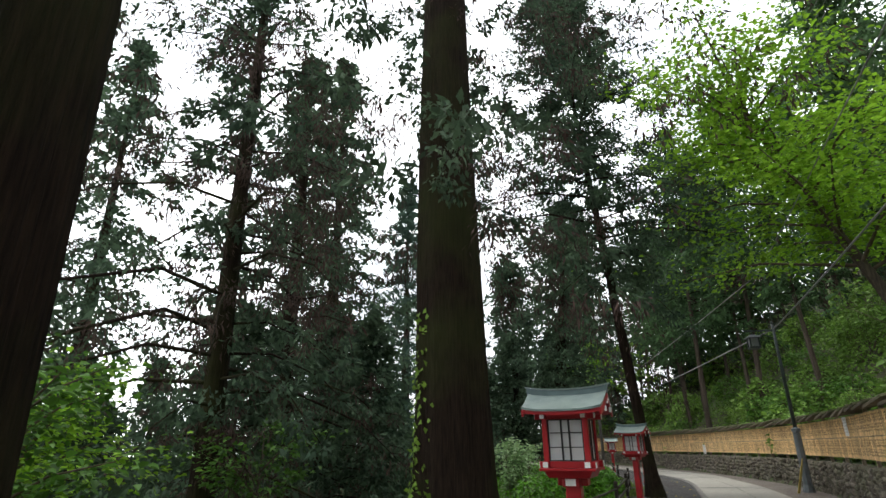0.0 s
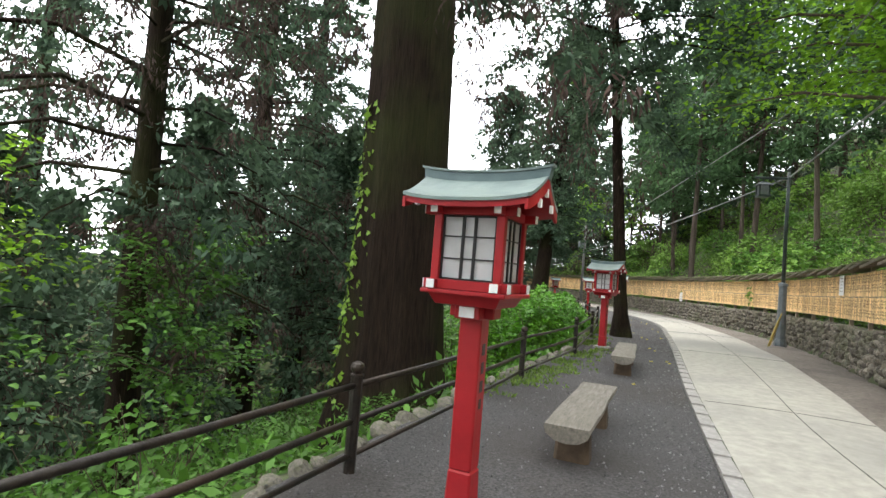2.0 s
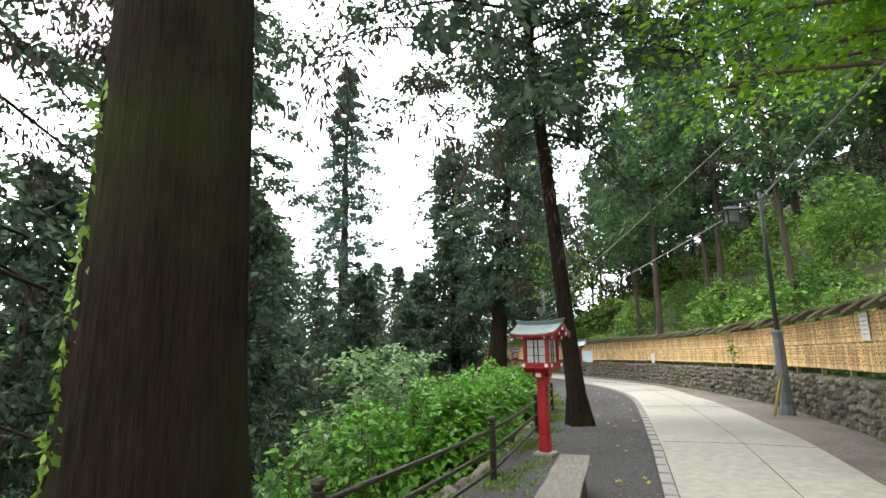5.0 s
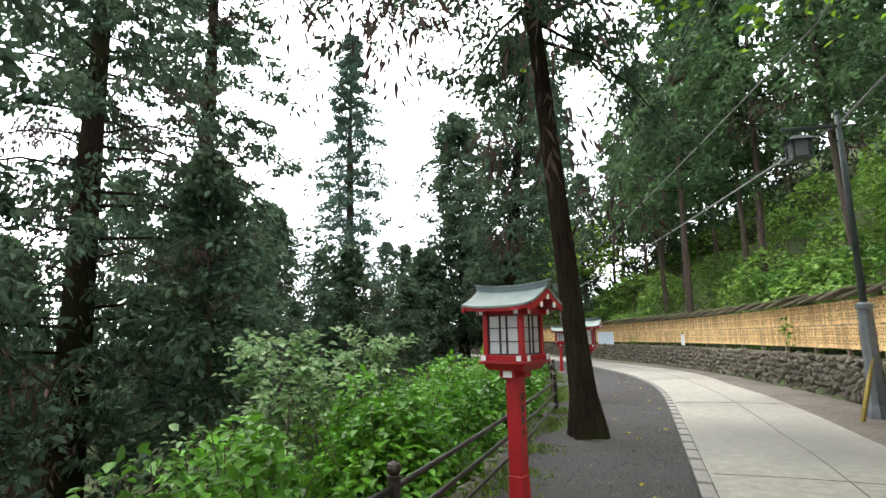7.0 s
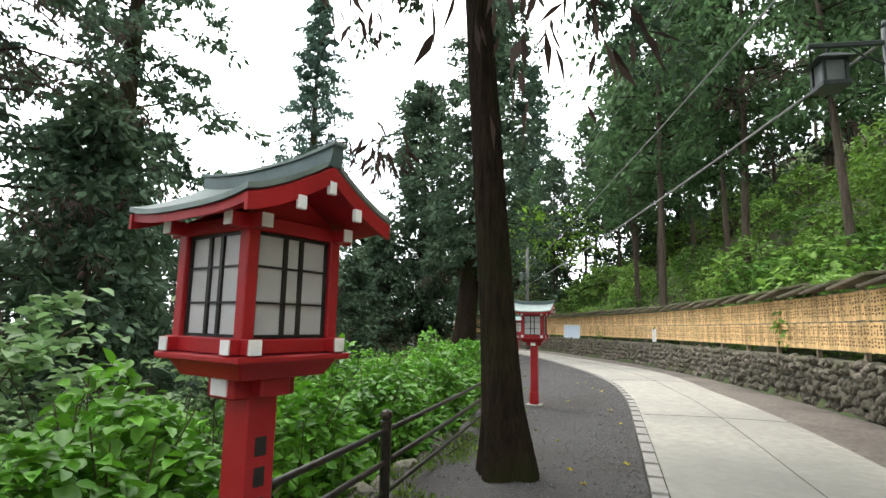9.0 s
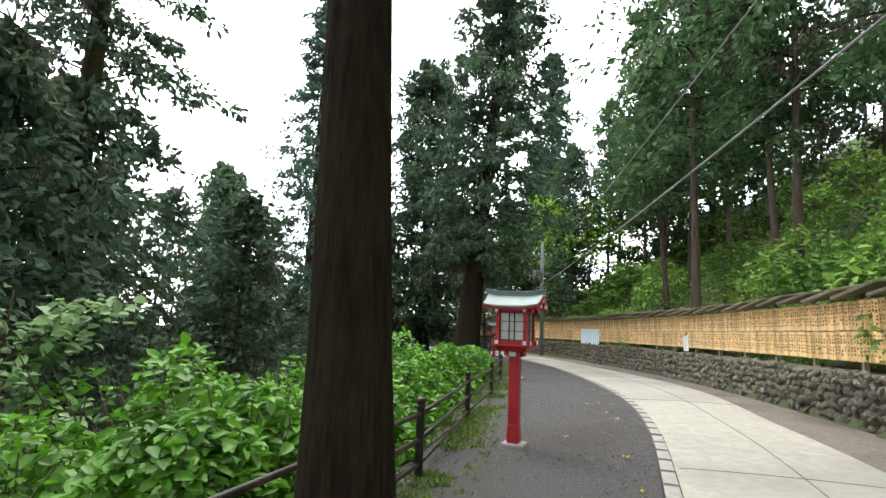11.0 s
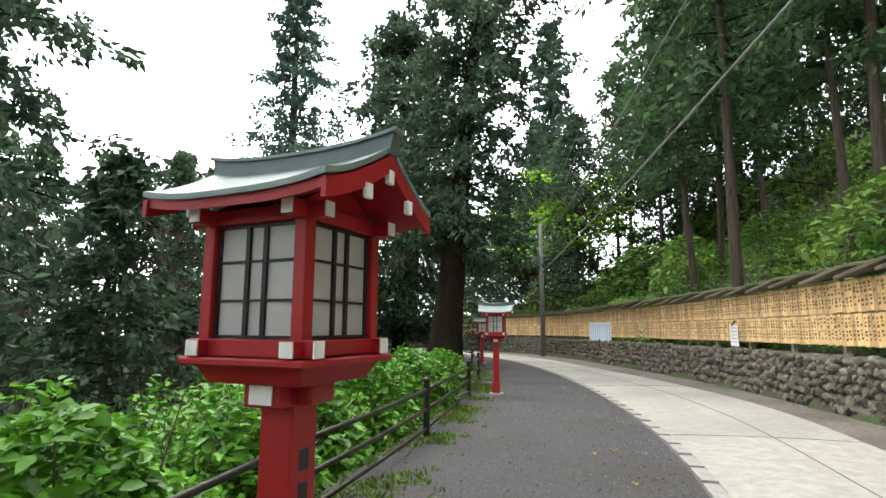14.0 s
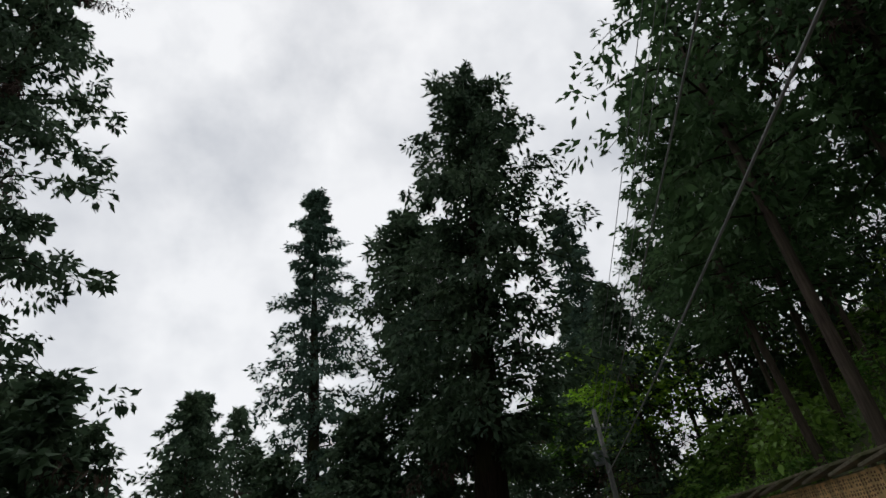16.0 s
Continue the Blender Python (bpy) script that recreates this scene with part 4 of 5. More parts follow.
YOUNG = [(x, y, under_gap(x, y, h)) for x, y, h in YOUNG]
# Unseen trees added behind the start, to block sky light from the back.
YOUNG += [(-7, -5, 19), (-2, -12, 22), (4.5, -17, 22), (12, -14, 20), (-13, -3, 20), (-10, -14, 23), (17, -7, 20), (10, -2.5, 17), (19, 4, 17)]
YOUNG = [p for p in YOUNG if p[2] > 8]
tree_copies(70, "dense dark green young cedar, shared by slope trees and unseen added shade trees", M_CEDAR, "cedars on the valley slope", 3, YOUNG, 78, 6, 16, 0.44, 0.06, 0.2, 5.0, 0.12, 0.85)


# ---- broadleaf plants ----
def broad_leaves(name, P, A, B, L, W, material, fold=0.18):
    """Oval leaves, folded along the midrib, tip drooping a little."""
    n = len(P)
    N = np.cross(A, B)
    L, W = L[:, None], W[:, None]
    V = np.stack([P, P + A * L * 0.32 + B * W * 0.48 + N * W * fold, P + A * L * 0.7 + B * W * 0.38 + N * W * fold * 0.6, P + A * L - N * W * 0.2,
                  P + A * L * 0.7 - B * W * 0.38 + N * W * fold * 0.6, P + A * L * 0.32 - B * W * 0.48 + N * W * fold], 1).reshape(-1, 3)
    base = np.arange(n)[:, None] * 6
    idx = np.concatenate([base + np.array([[0, 1, 2, 3]]), base + np.array([[0, 3, 4, 5]])], 1).reshape(-1).astype(np.int32)
    me = bpy.data.meshes.new(name)
    me.vertices.add(6 * n)
    me.vertices.foreach_set("co", V.astype(np.float32).ravel())
    me.loops.add(8 * n)
    me.loops.foreach_set("vertex_index", idx)
    me.polygons.add(2 * n)
    me.polygons.foreach_set("loop_start", np.arange(0, 8 * n, 4, dtype=np.int32))
    me.materials.append(material)
    me.update(calc_edges=True)
    return me


def dome_leaves(rng, n, spread, leaf, material, lumps=7, z0=0.15, broad=0.62, tilt=0.55):
    """Leaves over the lumpy outside of a bush."""
    D = rng.normal(size=(n, 3))
    D[:, 2] = np.abs(D[:, 2]) * 1.1 - 0.1
    D = unit(D)
    heads = unit(rng.normal(size=(lumps, 3)) + np.array([0, 0, 0.6]))
    near = np.max(D @ heads.T, 1)
    R = (0.72 + 0.3 * np.clip((near - 0.6) / 0.4, 0, 1)) * (1 - 0.3 * rng.random(n) ** 2.2)
    P = D * R[:, None] * np.array(spread)
    P[:, 2] += z0
    N = unit(D * 0.5 + np.array([0, 0, 0.85]) + rng.normal(size=(n, 3)) * tilt)
    T = rng.normal(size=(n, 3)) + D * 0.9
    A = unit(T - N * (T * N).sum(1, keepdims=True))
    B = np.cross(N, A)
    L = leaf * rng.uniform(0.6, 1.25, n)
    return broad_leaves("leaves", P, A, B, L, L * broad, material)


def stems_mesh(rng, n, spread, r=0.012):
    ts = []
    for _ in range(n):
        d = rng.normal(size=2) * 0.5
        e = np.array([d[0] * spread[0], d[1] * spread[1], spread[2] * rng.uniform(0.7, 1.1)])
        b = np.array([rng.normal() * 0.2, rng.normal() * 0.2, -0.15])
        m = (b + e) / 2 + rng.normal(size=3) * 0.08
        ts.append(tube([b, m, e], [r, r * 0.8, r * 0.4], 5, cap=False))
    return tubes_mesh("stemwork", ts, M_TWIG)


def bush(name, label, category, group, seed, spread, n, leaf, material, broad=0.62, stems=14):
    rng2 = np.random.default_rng(seed)
    top = new(name)
    tagged(top, label, category, group)
    part_mesh("foliage", dome_leaves(rng2, n, spread, leaf, material, broad=broad), top)
    part_mesh("stemwork", stems_mesh(rng2, stems, spread), top, "thin brown stems")
    return top


def spread_bushes(made, spots, seed, sink=0.1):
    r3 = random.Random(seed)
    for i, (x, y, k, kz) in enumerate(spots):
        m = pose(x, y, float(terrain([(x, y)])[0]) - sink, r3.uniform(-5, 5), r3.uniform(-5, 5), r3.uniform(0, 360)) @ Matrix.Diagonal((k, k, kz, 1))
        if i < len(made):
            made[i].matrix_basis = m
        else:
            copy_thing(made[i % len(made)], m)


def left_of_rail(y, off):
    i = int(np.abs(rail_p[:, 1] - y).argmin())
    return rail_p[i, 0] - rail_t[i, 1] * off, rail_p[i, 1] + rail_t[i, 0] * off


r4 = random.Random(6)
for rows_off, deep, seed, count in ((1.1, 1.66, 200, 2700), (2.3, 2.25, 210, 1700), (3.6, 2.85, 215, 1000)):
    hydr = [bush("hydrangea_bush", "bright green leafy hydrangea bush behind the railing", "bush", "hydrangea hedge", seed + k, (1.0, 1.0, deep), count, 0.14, M_HYDRANGEA) for k in range(3)]
    spots = []
    for y in np.arange(14.0, 38.0 if rows_off < 3 else 33, 1.35):
        x0, y0 = left_of_rail(y + r4.uniform(-0.3, 0.3), rows_off + r4.uniform(-0.15, 0.15))
        k = r4.uniform(0.86, 1.08)
        spots.append((x0, y0, k, k * r4.uniform(0.92, 1.04)))
    spread_bushes(hydr, spots, seed, 0.25)

shrubs = [bush("slope_shrub", "wild green shrub with broad leaves on the slope", "shrub", "slope shrubs", 220 + k, (1.3, 1.3, 1.7), 560, 0.165, M_SHRUB) for k in range(4)]
spots = []
r4 = random.Random(8)
for y in np.arange(-4, 44, 1.7):
    for off in (1.6, 3.4, 5.6, 8.2, 11.5, 15.5, 20, 26):
        if (y > 13 and off < 4.5) or r4.random() < 0.3:
            continue
        x0, y0 = left_of_rail(y + r4.uniform(-0.8, 0.8), off + r4.uniform(-0.7, 0.7))
        if math.hypot(x0 - 1.4, y0 - 11.85) < 2.1 or math.hypot(x0 + 3.0, y0 - 2.4) < 1.6:
            continue
        k = r4.uniform(0.75, 1.25) * (0.6 if off < 2 else 1)
        spots.append((x0, y0, k, k * (0.6 if off < 2 else r4.uniform(0.8, 1.35))))
spread_bushes(shrubs, spots, 9)

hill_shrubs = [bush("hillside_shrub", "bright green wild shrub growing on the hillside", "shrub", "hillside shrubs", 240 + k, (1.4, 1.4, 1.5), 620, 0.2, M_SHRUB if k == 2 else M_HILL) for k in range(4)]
spots = []
r4 = random.Random(28)
for s in np.arange(12, 74, 1.6):
    for back in (1.6, 3.6, 5.8, 8.2, 11.0, 14.5, 19.0):
        if r4.random() < (0.9 if s < 48 else 0.6) - back * 0.022:
            x0, y0, _ = place(wall_p, wall_t, s + r4.uniform(-0.6, 0.6), 0.1, back + r4.uniform(-0.6, 0.8))
            k = r4.uniform(0.8, 1.5) * (0.5 if back < 2.5 else 1)
            spots.append((x0, y0, k, k * r4.uniform(0.65, 1.25)))
spread_bushes(hill_shrubs, spots, 29, 0.05)


def layered_tree(name, label, category, x, y, z, h, spread, seed, leaf, material, boughs, per, trunk_r, lean=(0, 0), z_low=0.35, group="", bark=None):
    """A broadleaf tree: forked limbs and flat tiers of leaves."""
    rng2 = np.random.default_rng(seed)
    top = new(name)
    tagged(top, label, category, group)
    ax = lambda u: np.array([lean[0] * u, lean[1] * u, h * u])
    v, f = tube([ax(u) for u in (-0.05, 0.15, 0.4, 0.7, 0.95)], [trunk_r, trunk_r * 0.85, trunk_r * 0.65, trunk_r * 0.4, trunk_r * 0.12], 9)
    part_mesh("trunk", mesh_from("trunk", v, f, bark or M_BARK_GREY, smooth=True), top)
    ts, P, A, B = [], [], [], []
    for i in range(boughs):
        u = z_low + (1 - z_low) * (i + rng2.random()) / boughs
        az = i * 2.4 + rng2.normal() * 0.5
        reach = spread * rng2.uniform(0.55, 1.1) * (1.15 - 0.6 * u)
        s0 = ax(u * 0.85)
        e = ax(u) + np.array([math.cos(az) * reach, math.sin(az) * reach, rng2.uniform(-0.05, 0.14) * reach])
        mid = (s0 + e) / 2 + np.array([0, 0, 0.08 * reach])
        ts.append(tube([s0, mid, e], [trunk_r * 0.3, trunk_r * 0.18, 0.008], 5, cap=False))
        w = rng2.random((per, 1)) ** 0.6
        axis = s0 + (e - s0) * w
        off = rng2.normal(size=(per, 3)) * np.array([0.2, 0.2, 0.05]) * reach * (0.35 + w)
        P.append(axis + off + np.array([0, 0, 0.04 * reach]))
        N = unit(np.array([0, 0, 1.0]) + rng2.normal(size=(per, 3)) * 0.35)
        T = rng2.normal(size=(per, 3)) + np.array([math.cos(az), math.sin(az), -0.2])
        a = unit(T - N * (T * N).sum(1, keepdims=True))
        A.append(a)
        B.append(np.cross(N, a))
    P, A, B = np.concatenate(P), np.concatenate(A), np.concatenate(B)
    L = leaf * rng2.uniform(0.6, 1.3, len(P))
    part_mesh("crown", broad_leaves("crown", P, A, B, L, L * 0.7, material), top)
    part_mesh("branchwork", tubes_mesh("branchwork", ts, M_TWIG), top)
    top.matrix_basis = pose(x, y, z)
    return top


def tz(x, y):
    return float(terrain([(x, y)])[0])


layered_tree("maple_tree", "bright green maple leaning out over the road", "tree", 13.91, 10.27, tz(13.91, 10.27), 12.0, 5.2, 301, 0.16, M_MAPLE, 40, 360, 0.2, (-3.4, 2.4), 0.38)
layered_tree("maple_tree", "fresh green maple on the slope below the railing", "tree", -5.68, 7.83, tz(-5.68, 7.83), 7.0, 2.9, 302, 0.16, M_SHRUB, 24, 150, 0.11, (-0.4, 0.3), 0.4)
layered_tree("maple_tree", "fresh green maple on the slope below the railing", "tree", -8.07, 11.45, tz(-8.07, 11.45), 9.5, 3.2, 303, 0.17, M_MAPLE, 26, 150, 0.12, (0.4, 0.3), 0.45)
layered_tree("maple_tree", "fresh green maple on the slope below the railing", "tree", -3.40, 14.06, tz(-3.40, 14.06), 6.5, 2.4, 304, 0.15, M_SHRUB, 20, 130, 0.09, (0.2, 0.1), 0.4)
layered_tree("dogwood_shrub", "pale variegated layered shrub beside the hydrangeas", "shrub", 3.83, 17.24, tz(3.83, 17.24), 3.7, 1.6, 305, 0.14, M_DOGWOOD, 20, 90, 0.05, (0.2, 0), 0.3)
layered_tree("dogwood_shrub", "pale variegated layered shrub beside the hydrangeas", "shrub", 5.12, 20.80, tz(5.12, 20.80), 4.2, 1.3, 306, 0.14, M_DOGWOOD, 16, 80, 0.05, (0.2, 0), 0.35)
layered_tree("broadleaf_tree", "light green broadleaf tree behind the fence at the bend", "tree", 26.08, 54.49, tz(26.08, 54.49), 8.5, 4.5, 307, 0.3, M_MAPLE, 26, 150, 0.15, (-1.0, 0), 0.4)
layered_tree("broadleaf_tree", "light green broadleaf tree behind the fence at the bend", "tree", 23.08, 63.32, tz(23.08, 63.32), 9.0, 4.5, 308, 0.3, M_SHRUB, 26, 150, 0.15, (0, 0), 0.35)


def hillside_cover():
    """Low growth over the whole hillside."""
    rng2 = np.random.default_rng(77)
    S = rng2.uniform(10, WALL_LEN - 1, 5200)
    back = 0.75 + rng2.random(5200) ** 1.6 * 36
    idx = np.minimum((S / 0.1).astype(int), len(wall_p) - 1)
    XY = wall_p[idx] + np.stack([wall_t[idx, 1], -wall_t[idx, 0]], 1) * back[:, None]
    keep = relief(XY[:, 0], XY[:, 1], 0.9) > -0.62
    XY, back = XY[keep], back[keep]
    size = rng2.uniform(0.35, 1.0, len(XY)) * np.clip(0.45 + back / 6, 0.45, 1.15)
    C = np.column_stack([XY, terrain(XY) + size * 0.35])
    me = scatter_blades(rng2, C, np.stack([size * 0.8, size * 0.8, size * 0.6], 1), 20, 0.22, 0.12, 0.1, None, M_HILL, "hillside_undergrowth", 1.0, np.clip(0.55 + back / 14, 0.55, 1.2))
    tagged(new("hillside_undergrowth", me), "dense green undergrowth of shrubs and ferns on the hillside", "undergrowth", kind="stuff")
    # valley floor
    n = 3600
    yy = rng2.uniform(-6, 60, n)
    off = 0.5 + rng2.random(n) ** 1.3 * 26
    j = np.array([np.abs(rail_p[:, 1] - v).argmin() for v in yy])
    XY = rail_p[j] + np.stack([-rail_t[j, 1], rail_t[j, 0]], 1) * off[:, None]
    size = rng2.uniform(0.25, 0.7, n)
    C = np.column_stack([XY, terrain(XY) + size * 0.3])
    me = scatter_blades(rng2, C, np.stack([size, size, size * 0.6], 1), 18, 0.16, 0.07, 0.0, None, M_SHRUB, "slope_undergrowth", 1.0)
    tagged(new("slope_undergrowth", me), "low ferns and weeds on the falling slope", "undergrowth", kind="stuff")
    # grass and moss below the railing
    n = 5200
    yy = rng2.uniform(8, 42, n)
    j = np.array([np.abs(rail_p[:, 1] - v).argmin() for v in yy])
    off = rng2.normal(-0.12, 0.22, n)
    XY = rail_p[j] + np.stack([-rail_t[j, 1], rail_t[j, 0]], 1) * off[:, None] + rng2.normal(size=(n, 2)) * 0.05
    keep = (relief(XY[:, 0], XY[:, 1], 2.3) > -0.35)
    XY = XY[keep]
    P = np.column_stack([XY, road_z(XY[:, 1]) + 0.005])
    P = np.repeat(P, 4, 0) + rng2.normal(size=(len(P) * 4, 3)) * np.array([0.03, 0.03, 0.0])
    A = unit(rng2.normal(size=P.shape) * 0.6 + np.array([0, 0, 0.8]))
    A[:, 2] = np.abs(A[:, 2])
    B = unit(np.cross(A, rng2.normal(size=P.shape)))
    L = rng2.uniform(0.03, 0.1, len(P))
    tagged(new("verge_grass", leaves_mesh("verge_grass", P, A, B, L, L * 0.3, M_MOSS)), "short bright grass and moss along the railing's foot", "grass", kind="stuff")


hillside_cover()


# ---- small things ----
def rock_at(name, me, x, y, z, size, label, group, seed):
    r5 = random.Random(seed)
    ob = new(name, me)
    ob.matrix_basis = pose(x, y, z, r5.uniform(0, 40), r5.uniform(0, 40), r5.uniform(0, 360)) @ Matrix.Diagonal((size, size * r5.uniform(0.7, 1), size * r5.uniform(0.55, 0.8), 1))
    tagged(ob, label, "rock", group)


STONES = [stone_mesh(k) for k in range(8)]
ROCKS = []
for k in range(4):
    me = stone_mesh(60 + k)
    me.materials.clear()
    me.materials.append(M_ROCK)
    ROCKS.append(me)
r6 = random.Random(12)
for i in range(80):
    y = -1.0 + i * 0.26
    x0, y0 = left_of_rail(y + r6.uniform(-0.1, 0.1), 0.3 + r6.uniform(-0.06, 0.06))
    rock_at("edging_rock", ROCKS[i % 4], x0, y0, gz(x0, y0) - 0.03, r6.uniform(0.09, 0.17), "rounded mossy edging rock below the railing", "edging rocks", i)


def flat_leaf(x, y, turn, size):
    V = [(0, 0, 0)]
    pts = []
    for k in range(24):
        w = 2 * math.pi * k / 24
        rr = size * (0.55 + 0.45 * abs(math.cos(2.5 * w)) ** 0.8)
        pts.append((rr * math.cos(w), rr * math.sin(w), 0.012 + 0.012 * math.sin(3 * w)))
    me = mesh_from("fallen_leaf", V + pts, [(0, 1 + k, 1 + (k + 1) % 24) for k in range(24)], M_YELLOW)
    ob = new("fallen_leaf", me)
    ob.matrix_basis = pose(x, y, gz(x, y) + 0.018, 2, 3, turn)
    tagged(ob, "large yellow fallen leaf lying on the footway", "fallen leaf", "fallen leaves")


flat_leaf(2.75, 4.6, 20, 0.13)
flat_leaf(2.35, 4.15, 80, 0.11)
r10 = random.Random(17)
for _ in range(22):
    i = r10.randrange(40, 150)
    p = kerb_p[i] + np.array([-kerb_t[i, 1], kerb_t[i, 0]]) * r10.uniform(0.2, 1.4)
    flat_leaf(p[0], p[1], r10.uniform(0, 360), r10.uniform(0.025, 0.05))


def loose_gravel():
    rng2 = np.random.default_rng(90)
    n = 14000
    yy = rng2.uniform(1, 34, n)
    a = np.array([np.abs(rail_p[:, 1] - v).argmin() for v in yy])
    b = np.array([((kerb_p - rail_p[i]) ** 2).sum(1).argmin() for i in a])
    u = rng2.random(n) ** 1.4
    flip = rng2.random(n) < 0.3
    u[flip] = 1 - 0.25 * rng2.random(flip.sum()) ** 1.5
    P = rail_in[a] * (1 - u[:, None]) + kerb_out[b] * u[:, None] + rng2.normal(size=(n, 2)) * 0.06
    Z = road_z(P[:, 1]) + 0.006 + 0.08 * u * (1 - u)
    s = 0.004 + 0.012 * rng2.random(n) ** 2.2
    base = np.array([(1, 0, 0), (-0.5, 0.87, 0), (-0.5, -0.87, 0), (0, 0, 0.9), (0.1, 0.1, -0.6)])
    ang = rng2.random(n) * 6.28
    R = np.stack([np.stack([np.cos(ang), -np.sin(ang), 0 * ang], 1), np.stack([np.sin(ang), np.cos(ang), 0 * ang], 1), np.stack([0 * ang, 0 * ang, 1 + 0 * ang], 1)], 1)
    V = np.einsum("nij,kj->nki", R, base) * s[:, None, None] * rng2.uniform(0.7, 1.3, (n, 1, 3)) + np.column_stack([P, Z])[:, None, :]
    tri = np.array([(0, 1, 3), (1, 2, 3), (2, 0, 3), (1, 0, 4), (2, 1, 4), (0, 2, 4)])
    Fa = (np.arange(n)[:, None, None] * 5 + tri[None]).reshape(-1, 3)
    tagged(new("loose_gravel", mesh_from("loose_gravel", V.reshape(-1, 3).tolist(), Fa.tolist(), M_RUBBLE)), "loose pale gravel scattered over the dark footway", "gravel", kind="stuff")


loose_gravel()


def notice(x_s, width, z0, z1, name, label, category, back=0.13):
    x, y, a = place(wall_p, wall_t, x_s, 0.1, back)
    top = new(name)
    tagged(top, label, category)
    part("sheet", boxed(-width / 2, width / 2, -0.006, 0.006, z0, z1, 0.002), M_NOTICE, top)
    top.matrix_basis = pose(x, y, gz(x, y), 0, 0, a)
    return top


def along_wall(x, y):
    return float(((wall_p - np.array([x, y])) ** 2).sum(1).argmin()) * 0.1


one = notice(along_wall(13.3, 13.95), 0.42, 1.8, 2.34, "paper_notice", "white paper notice pinned on the plaque fence", "notice")
for k in range(5):
    part("text_line", boxed(-0.15 + 0.004 * k, 0.13, 0.0065, 0.008, 2.25 - k * 0.085, 2.265 - k * 0.085), M_POSTWOOD, one, "grey line of small writing")
two = notice(along_wall(20.55, 32.6), 0.42, 1.07, 1.63, "paper_notice", "white paper notice pinned on the plaque fence", "notice")
for k in range(5):
    part("text_line", boxed(-0.15 + 0.004 * k, 0.13, 0.0065, 0.008, 1.53 - k * 0.09, 1.545 - k * 0.09), M_POSTWOOD, two, "grey line of small writing")
board = notice(along_wall(21.85, 43.5), 2.8, 0.6, 1.86, "poster_board", "pale blue and white striped poster board on the fence", "notice board", 0.1)
for k in range(9):
    part("stripe", boxed(-1.3 + k * 0.3, -1.15 + k * 0.3, 0.0065, 0.01, 0.68 + 0.02 * (k % 3), 1.8), M_BLUE, board, "pale blue printed stripe")


# ---- pieces of road, kerb, wall, roof and fence ----
def kerb_stones():
    top = new("kerb")
    tagged(top, "row of flush grey concrete kerb stones", "kerb", kind="structure")
    me = bpy.data.meshes.new("kerb_stone")
    bm = boxed(-0.3, 0.3, -0.075, 0.075, -0.12, 0.03, 0.003)
    bm.to_mesh(me)
    bm.free()
    me.materials.append(M_KERB)
    r7 = random.Random(3)
    for s in np.arange(0.3, len(kerb_p) * 0.25 - 0.3, 0.6):
        x, y, a = place(kerb_p, kerb_t, s, 0.25)
        i = int(s / 0.25)
        w = s / 0.25 - i
        if i + 1 < len(kerb_p):
            x, y = kerb_p[i] * (1 - w) + kerb_p[i + 1] * w
        ob = part_mesh("kerb_stone", me, top)
        ob.matrix_basis = pose(x, y, gz(x, y) + r7.uniform(-0.004, 0.004), 0, math.degrees(0.05 * math.sin(math.radians(a))), a)


def road_joints():
    n = len(edge_p)
    for s in range(10, n, 29):
        e = edge_p[s]
        k = kerb_in[((kerb_in - e) ** 2).sum(1).argmin()]
        pts = [(k[0] + (e[0] - k[0]) * u, k[1] + (e[1] - k[1]) * u, gz(0, k[1] + (e[1] - k[1]) * u) + 0.0085 + 0.08 * u * (1 - u)) for u in np.linspace(0.02, 0.99, 9)]
        v, f = tube(pts, 0.0085, 5)
        part_mesh("joint", mesh_from("joint", v, f, M_CORE), road_ob, "dark filled road joint")
    pts = []
    for e in edge_p[4:n:3]:
        k = kerb_in[((kerb_in - e) ** 2).sum(1).argmin()]
        p = k * 0.45 + e * 0.55
        pts.append((p[0], p[1], gz(*p) + 0.0085 + 0.0198))
    v, f = tube(pts, 0.008, 5)
    part_mesh("joint", mesh_from("joint", v, f, M_CORE), road_ob, "dark filled road joint")


def wall_stones():
    r8 = random.Random(21)
    rng2 = np.random.default_rng(22)
    V, Fa, count = [], [], 0
    s_lo, s_hi = along_wall(14.0, 15.0), along_wall(19.4, 27.6)
    base = [(np.array([v.co for v in me.vertices]), np.array([p.vertices for p in me.polygons])) for me in STONES]
    row_z = 0.08
    for row in range(6):
        hgt = (0.105, 0.1, 0.095, 0.085, 0.08, 0.07)[row]
        s = 2.0 + r8.uniform(0, 0.2)
        while s < WALL_LEN - 1:
            w = r8.uniform(0.055, 0.115)
            s += w
            x, y, a = place(wall_p, wall_t, s, 0.1, 0.09 + r8.uniform(-0.015, 0.03))
            m = pose(x, y, gz(x, y) + row_z + r8.uniform(-0.055, 0.055), r8.uniform(-30, 30), r8.uniform(-65, 65), a + r8.uniform(-25, 25)) @ Matrix.Diagonal((w * 1.18, 0.13, hgt * 1.3, 1))
            k = r8.randrange(8)
            if s_lo < s < s_hi and count < 310:
                ob = part_mesh("stone", STONES[k], wall_core)
                ob.matrix_basis = m
                count += 1
            else:
                mm = np.array(m)
                bv, bf = base[k]
                o = sum(len(q) for q in V)
                V.append(bv @ mm[:3, :3].T + mm[:3, 3])
                Fa.append(bf + o)
            s += w
        row_z += hgt * 1.82
    me = mesh_from("rubble", np.concatenate(V).tolist(), np.concatenate(Fa).tolist(), M_STONES)
    ob = part_mesh("rubble", me, wall_core)
    tagged(ob, "rough grey rubble stones", kind="stuff")


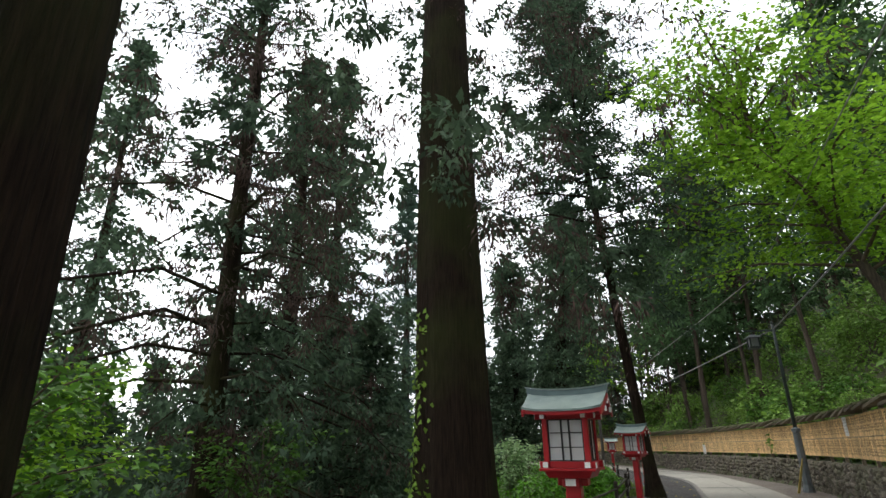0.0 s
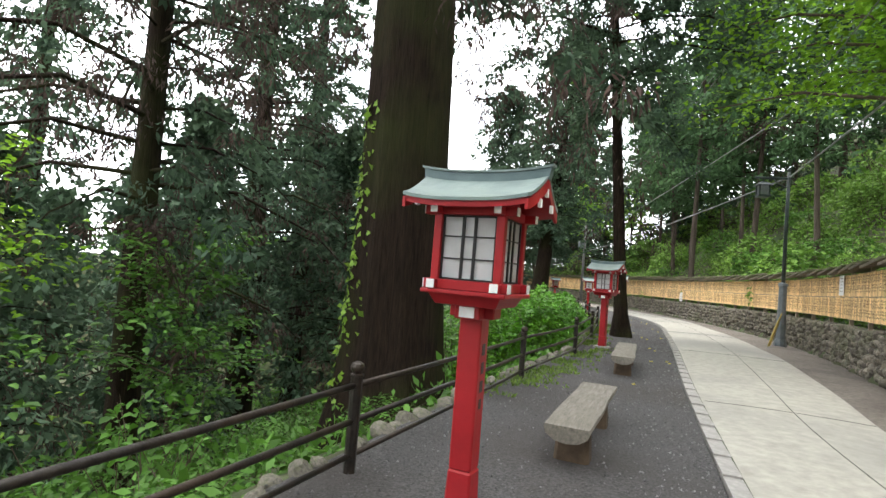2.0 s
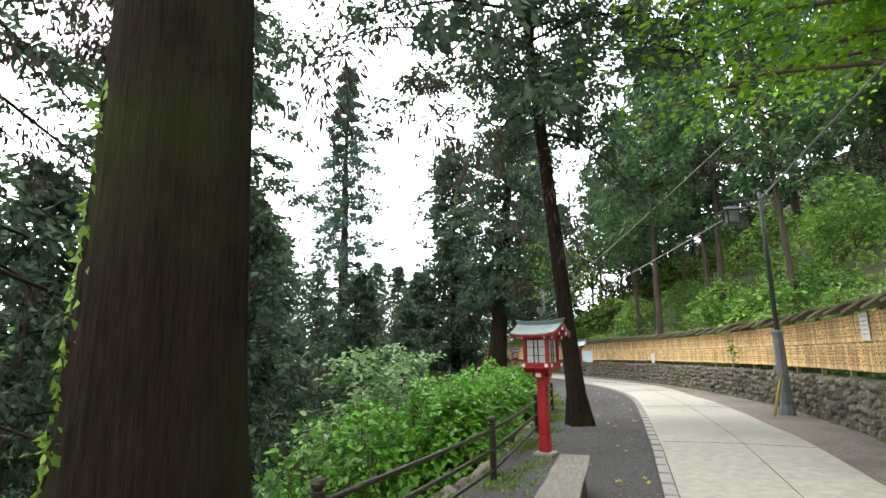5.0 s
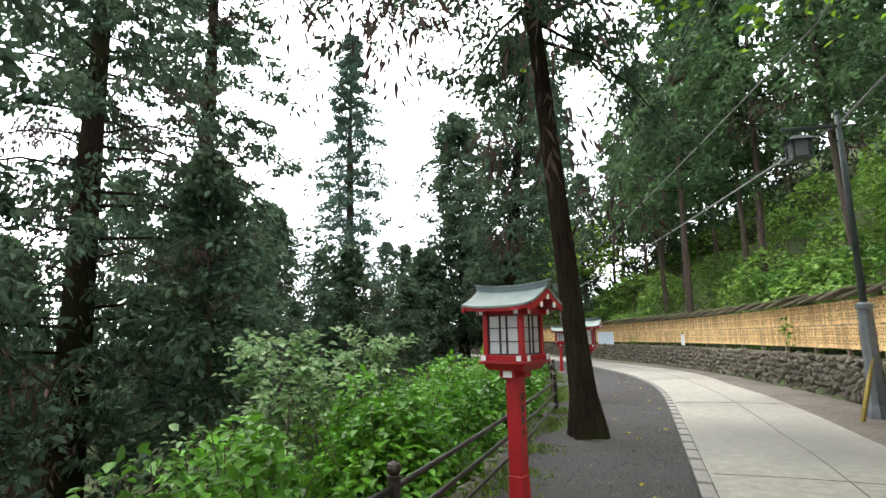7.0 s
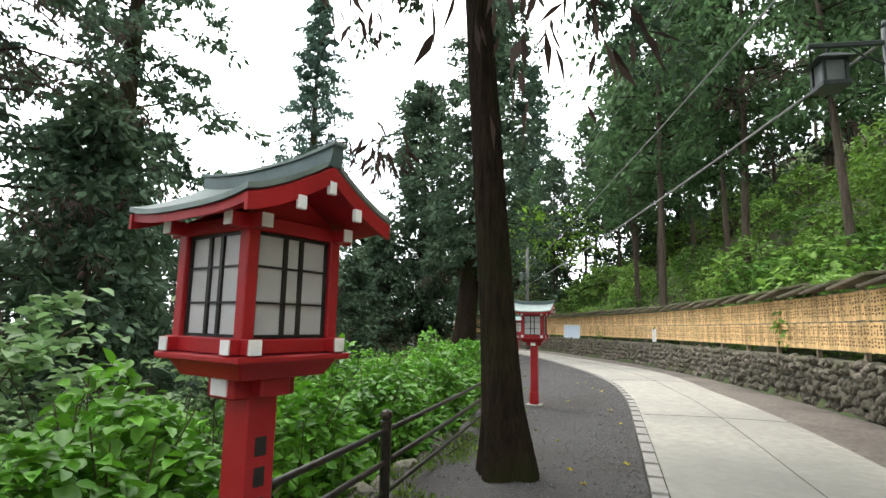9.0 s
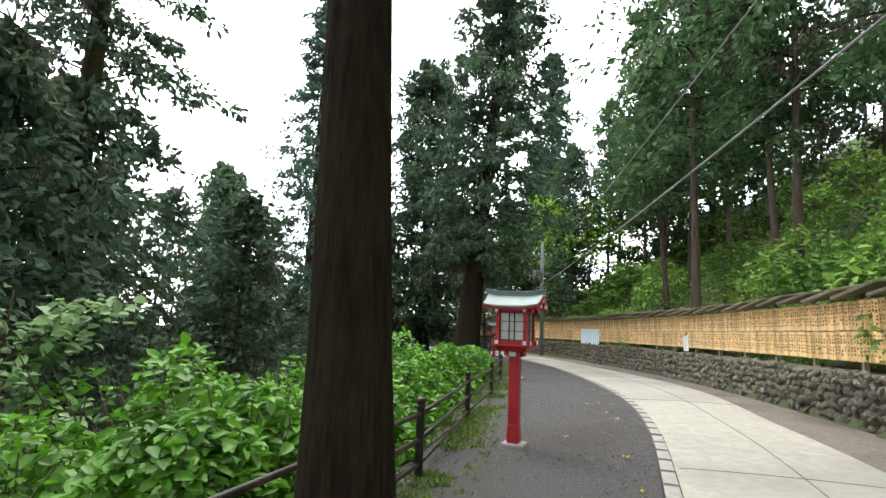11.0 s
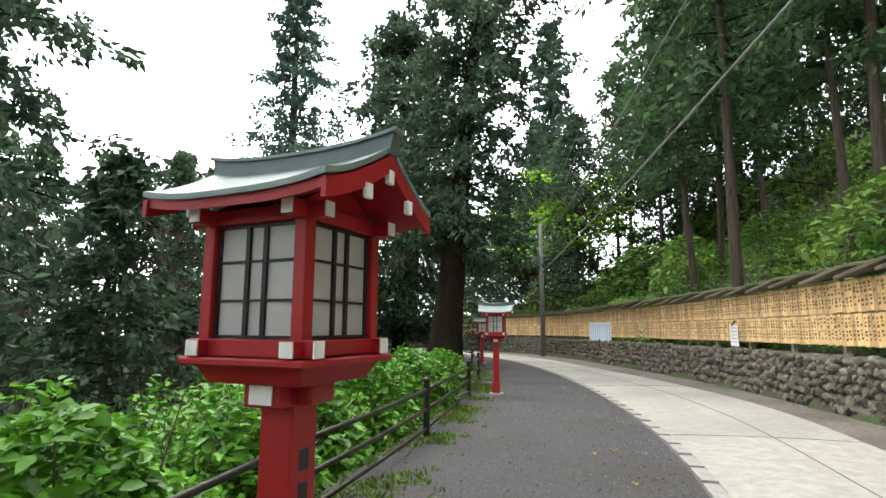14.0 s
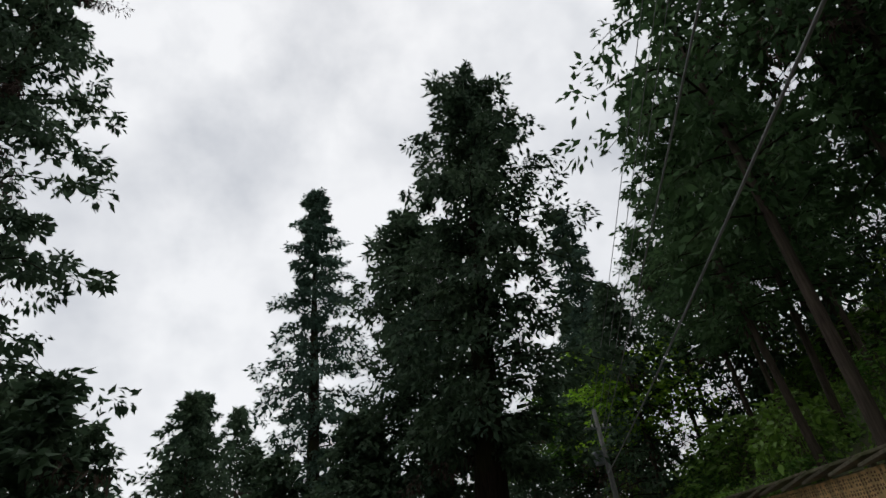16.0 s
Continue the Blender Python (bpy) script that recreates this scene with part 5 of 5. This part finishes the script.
def plaques():
    r9 = random.Random(33)
    s_lo, s_hi = along_wall(13.0, 13.3), along_wall(19.4, 27.6)
    me = bpy.data.meshes.new("plaque")
    bm = boxed(-0.05, 0.05, -0.009, 0.009, 0.0, 0.55, 0.004)
    bm.to_mesh(me)
    bm.free()
    me.materials.append(M_PLAQUE)
    V, Fa, IV, IF, count = [], [], [], [], 0
    cube = [(0, 3, 2, 1), (4, 5, 6, 7), (0, 1, 5, 4), (1, 2, 6, 5), (2, 3, 7, 6), (3, 0, 4, 7)]
    for row, z in enumerate((1.2, 1.78)):
        s = 3.0
        while s < WALL_LEN - 1:
            x, y, a = place(wall_p, wall_t, s, 0.1, 0.17)
            i = int(s / 0.1)
            w = s / 0.1 - i
            x += (wall_p[i + 1, 0] - wall_p[i, 0]) * w
            y += (wall_p[i + 1, 1] - wall_p[i, 1]) * w
            m = pose(x, y, gz(x, y) + z + r9.uniform(-0.012, 0.012), r9.uniform(-1, 1), r9.uniform(-0.7, 0.55), a + r9.uniform(-2, 2))
            near = s_lo < s < s_hi
            if near:
                ob = part_mesh("plaque", me, plaque_fence)
                ob.matrix_basis = m
            else:
                o = len(V)
                V += [tuple(m @ Vector(c)) for c in ((-0.05, -0.009, 0), (0.05, -0.009, 0), (0.05, 0.009, 0), (-0.05, 0.009, 0), (-0.05, -0.009, 0.55), (0.05, -0.009, 0.55), (0.05, 0.009, 0.55), (-0.05, 0.009, 0.55))]
                Fa += [tuple(o + q for q in f) for f in cube]
            for zz, hh in ((0.1, 0.04), (0.17, 0.045), (0.235, 0.035), (0.32, 0.05), (0.39, 0.035), (0.455, 0.04)):
                if r9.random() < 0.9:
                    wd = r9.uniform(0.018, 0.038)
                    cx = r9.uniform(-0.008, 0.008)
                    o = len(IV)
                    IV += [tuple(m @ Vector(c)) for c in ((cx - wd, 0.0115, zz), (cx + wd, 0.0115, zz + r9.uniform(-0.025, 0.02)), (cx + wd * 0.8, 0.0115, zz + hh * 0.9), (cx - wd * 0.9, 0.0115, zz + hh))]
                    IF.append((o + 3, o + 2, o + 1, o))
            s += 0.108
    ob = part_mesh("plaque_run", mesh_from("plaque_run", V, Fa, M_PLAQUES), plaque_fence)
    tagged(ob, "rows of narrow cedar name plaques", kind="stuff")
    ob = part_mesh("brushwork", mesh_from("brushwork", IV, IF, M_INK), plaque_fence)
    tagged(ob, "brown-black brush-written marks", kind="stuff")


kerb_stones()
road_joints()
wall_stones()
plaques()
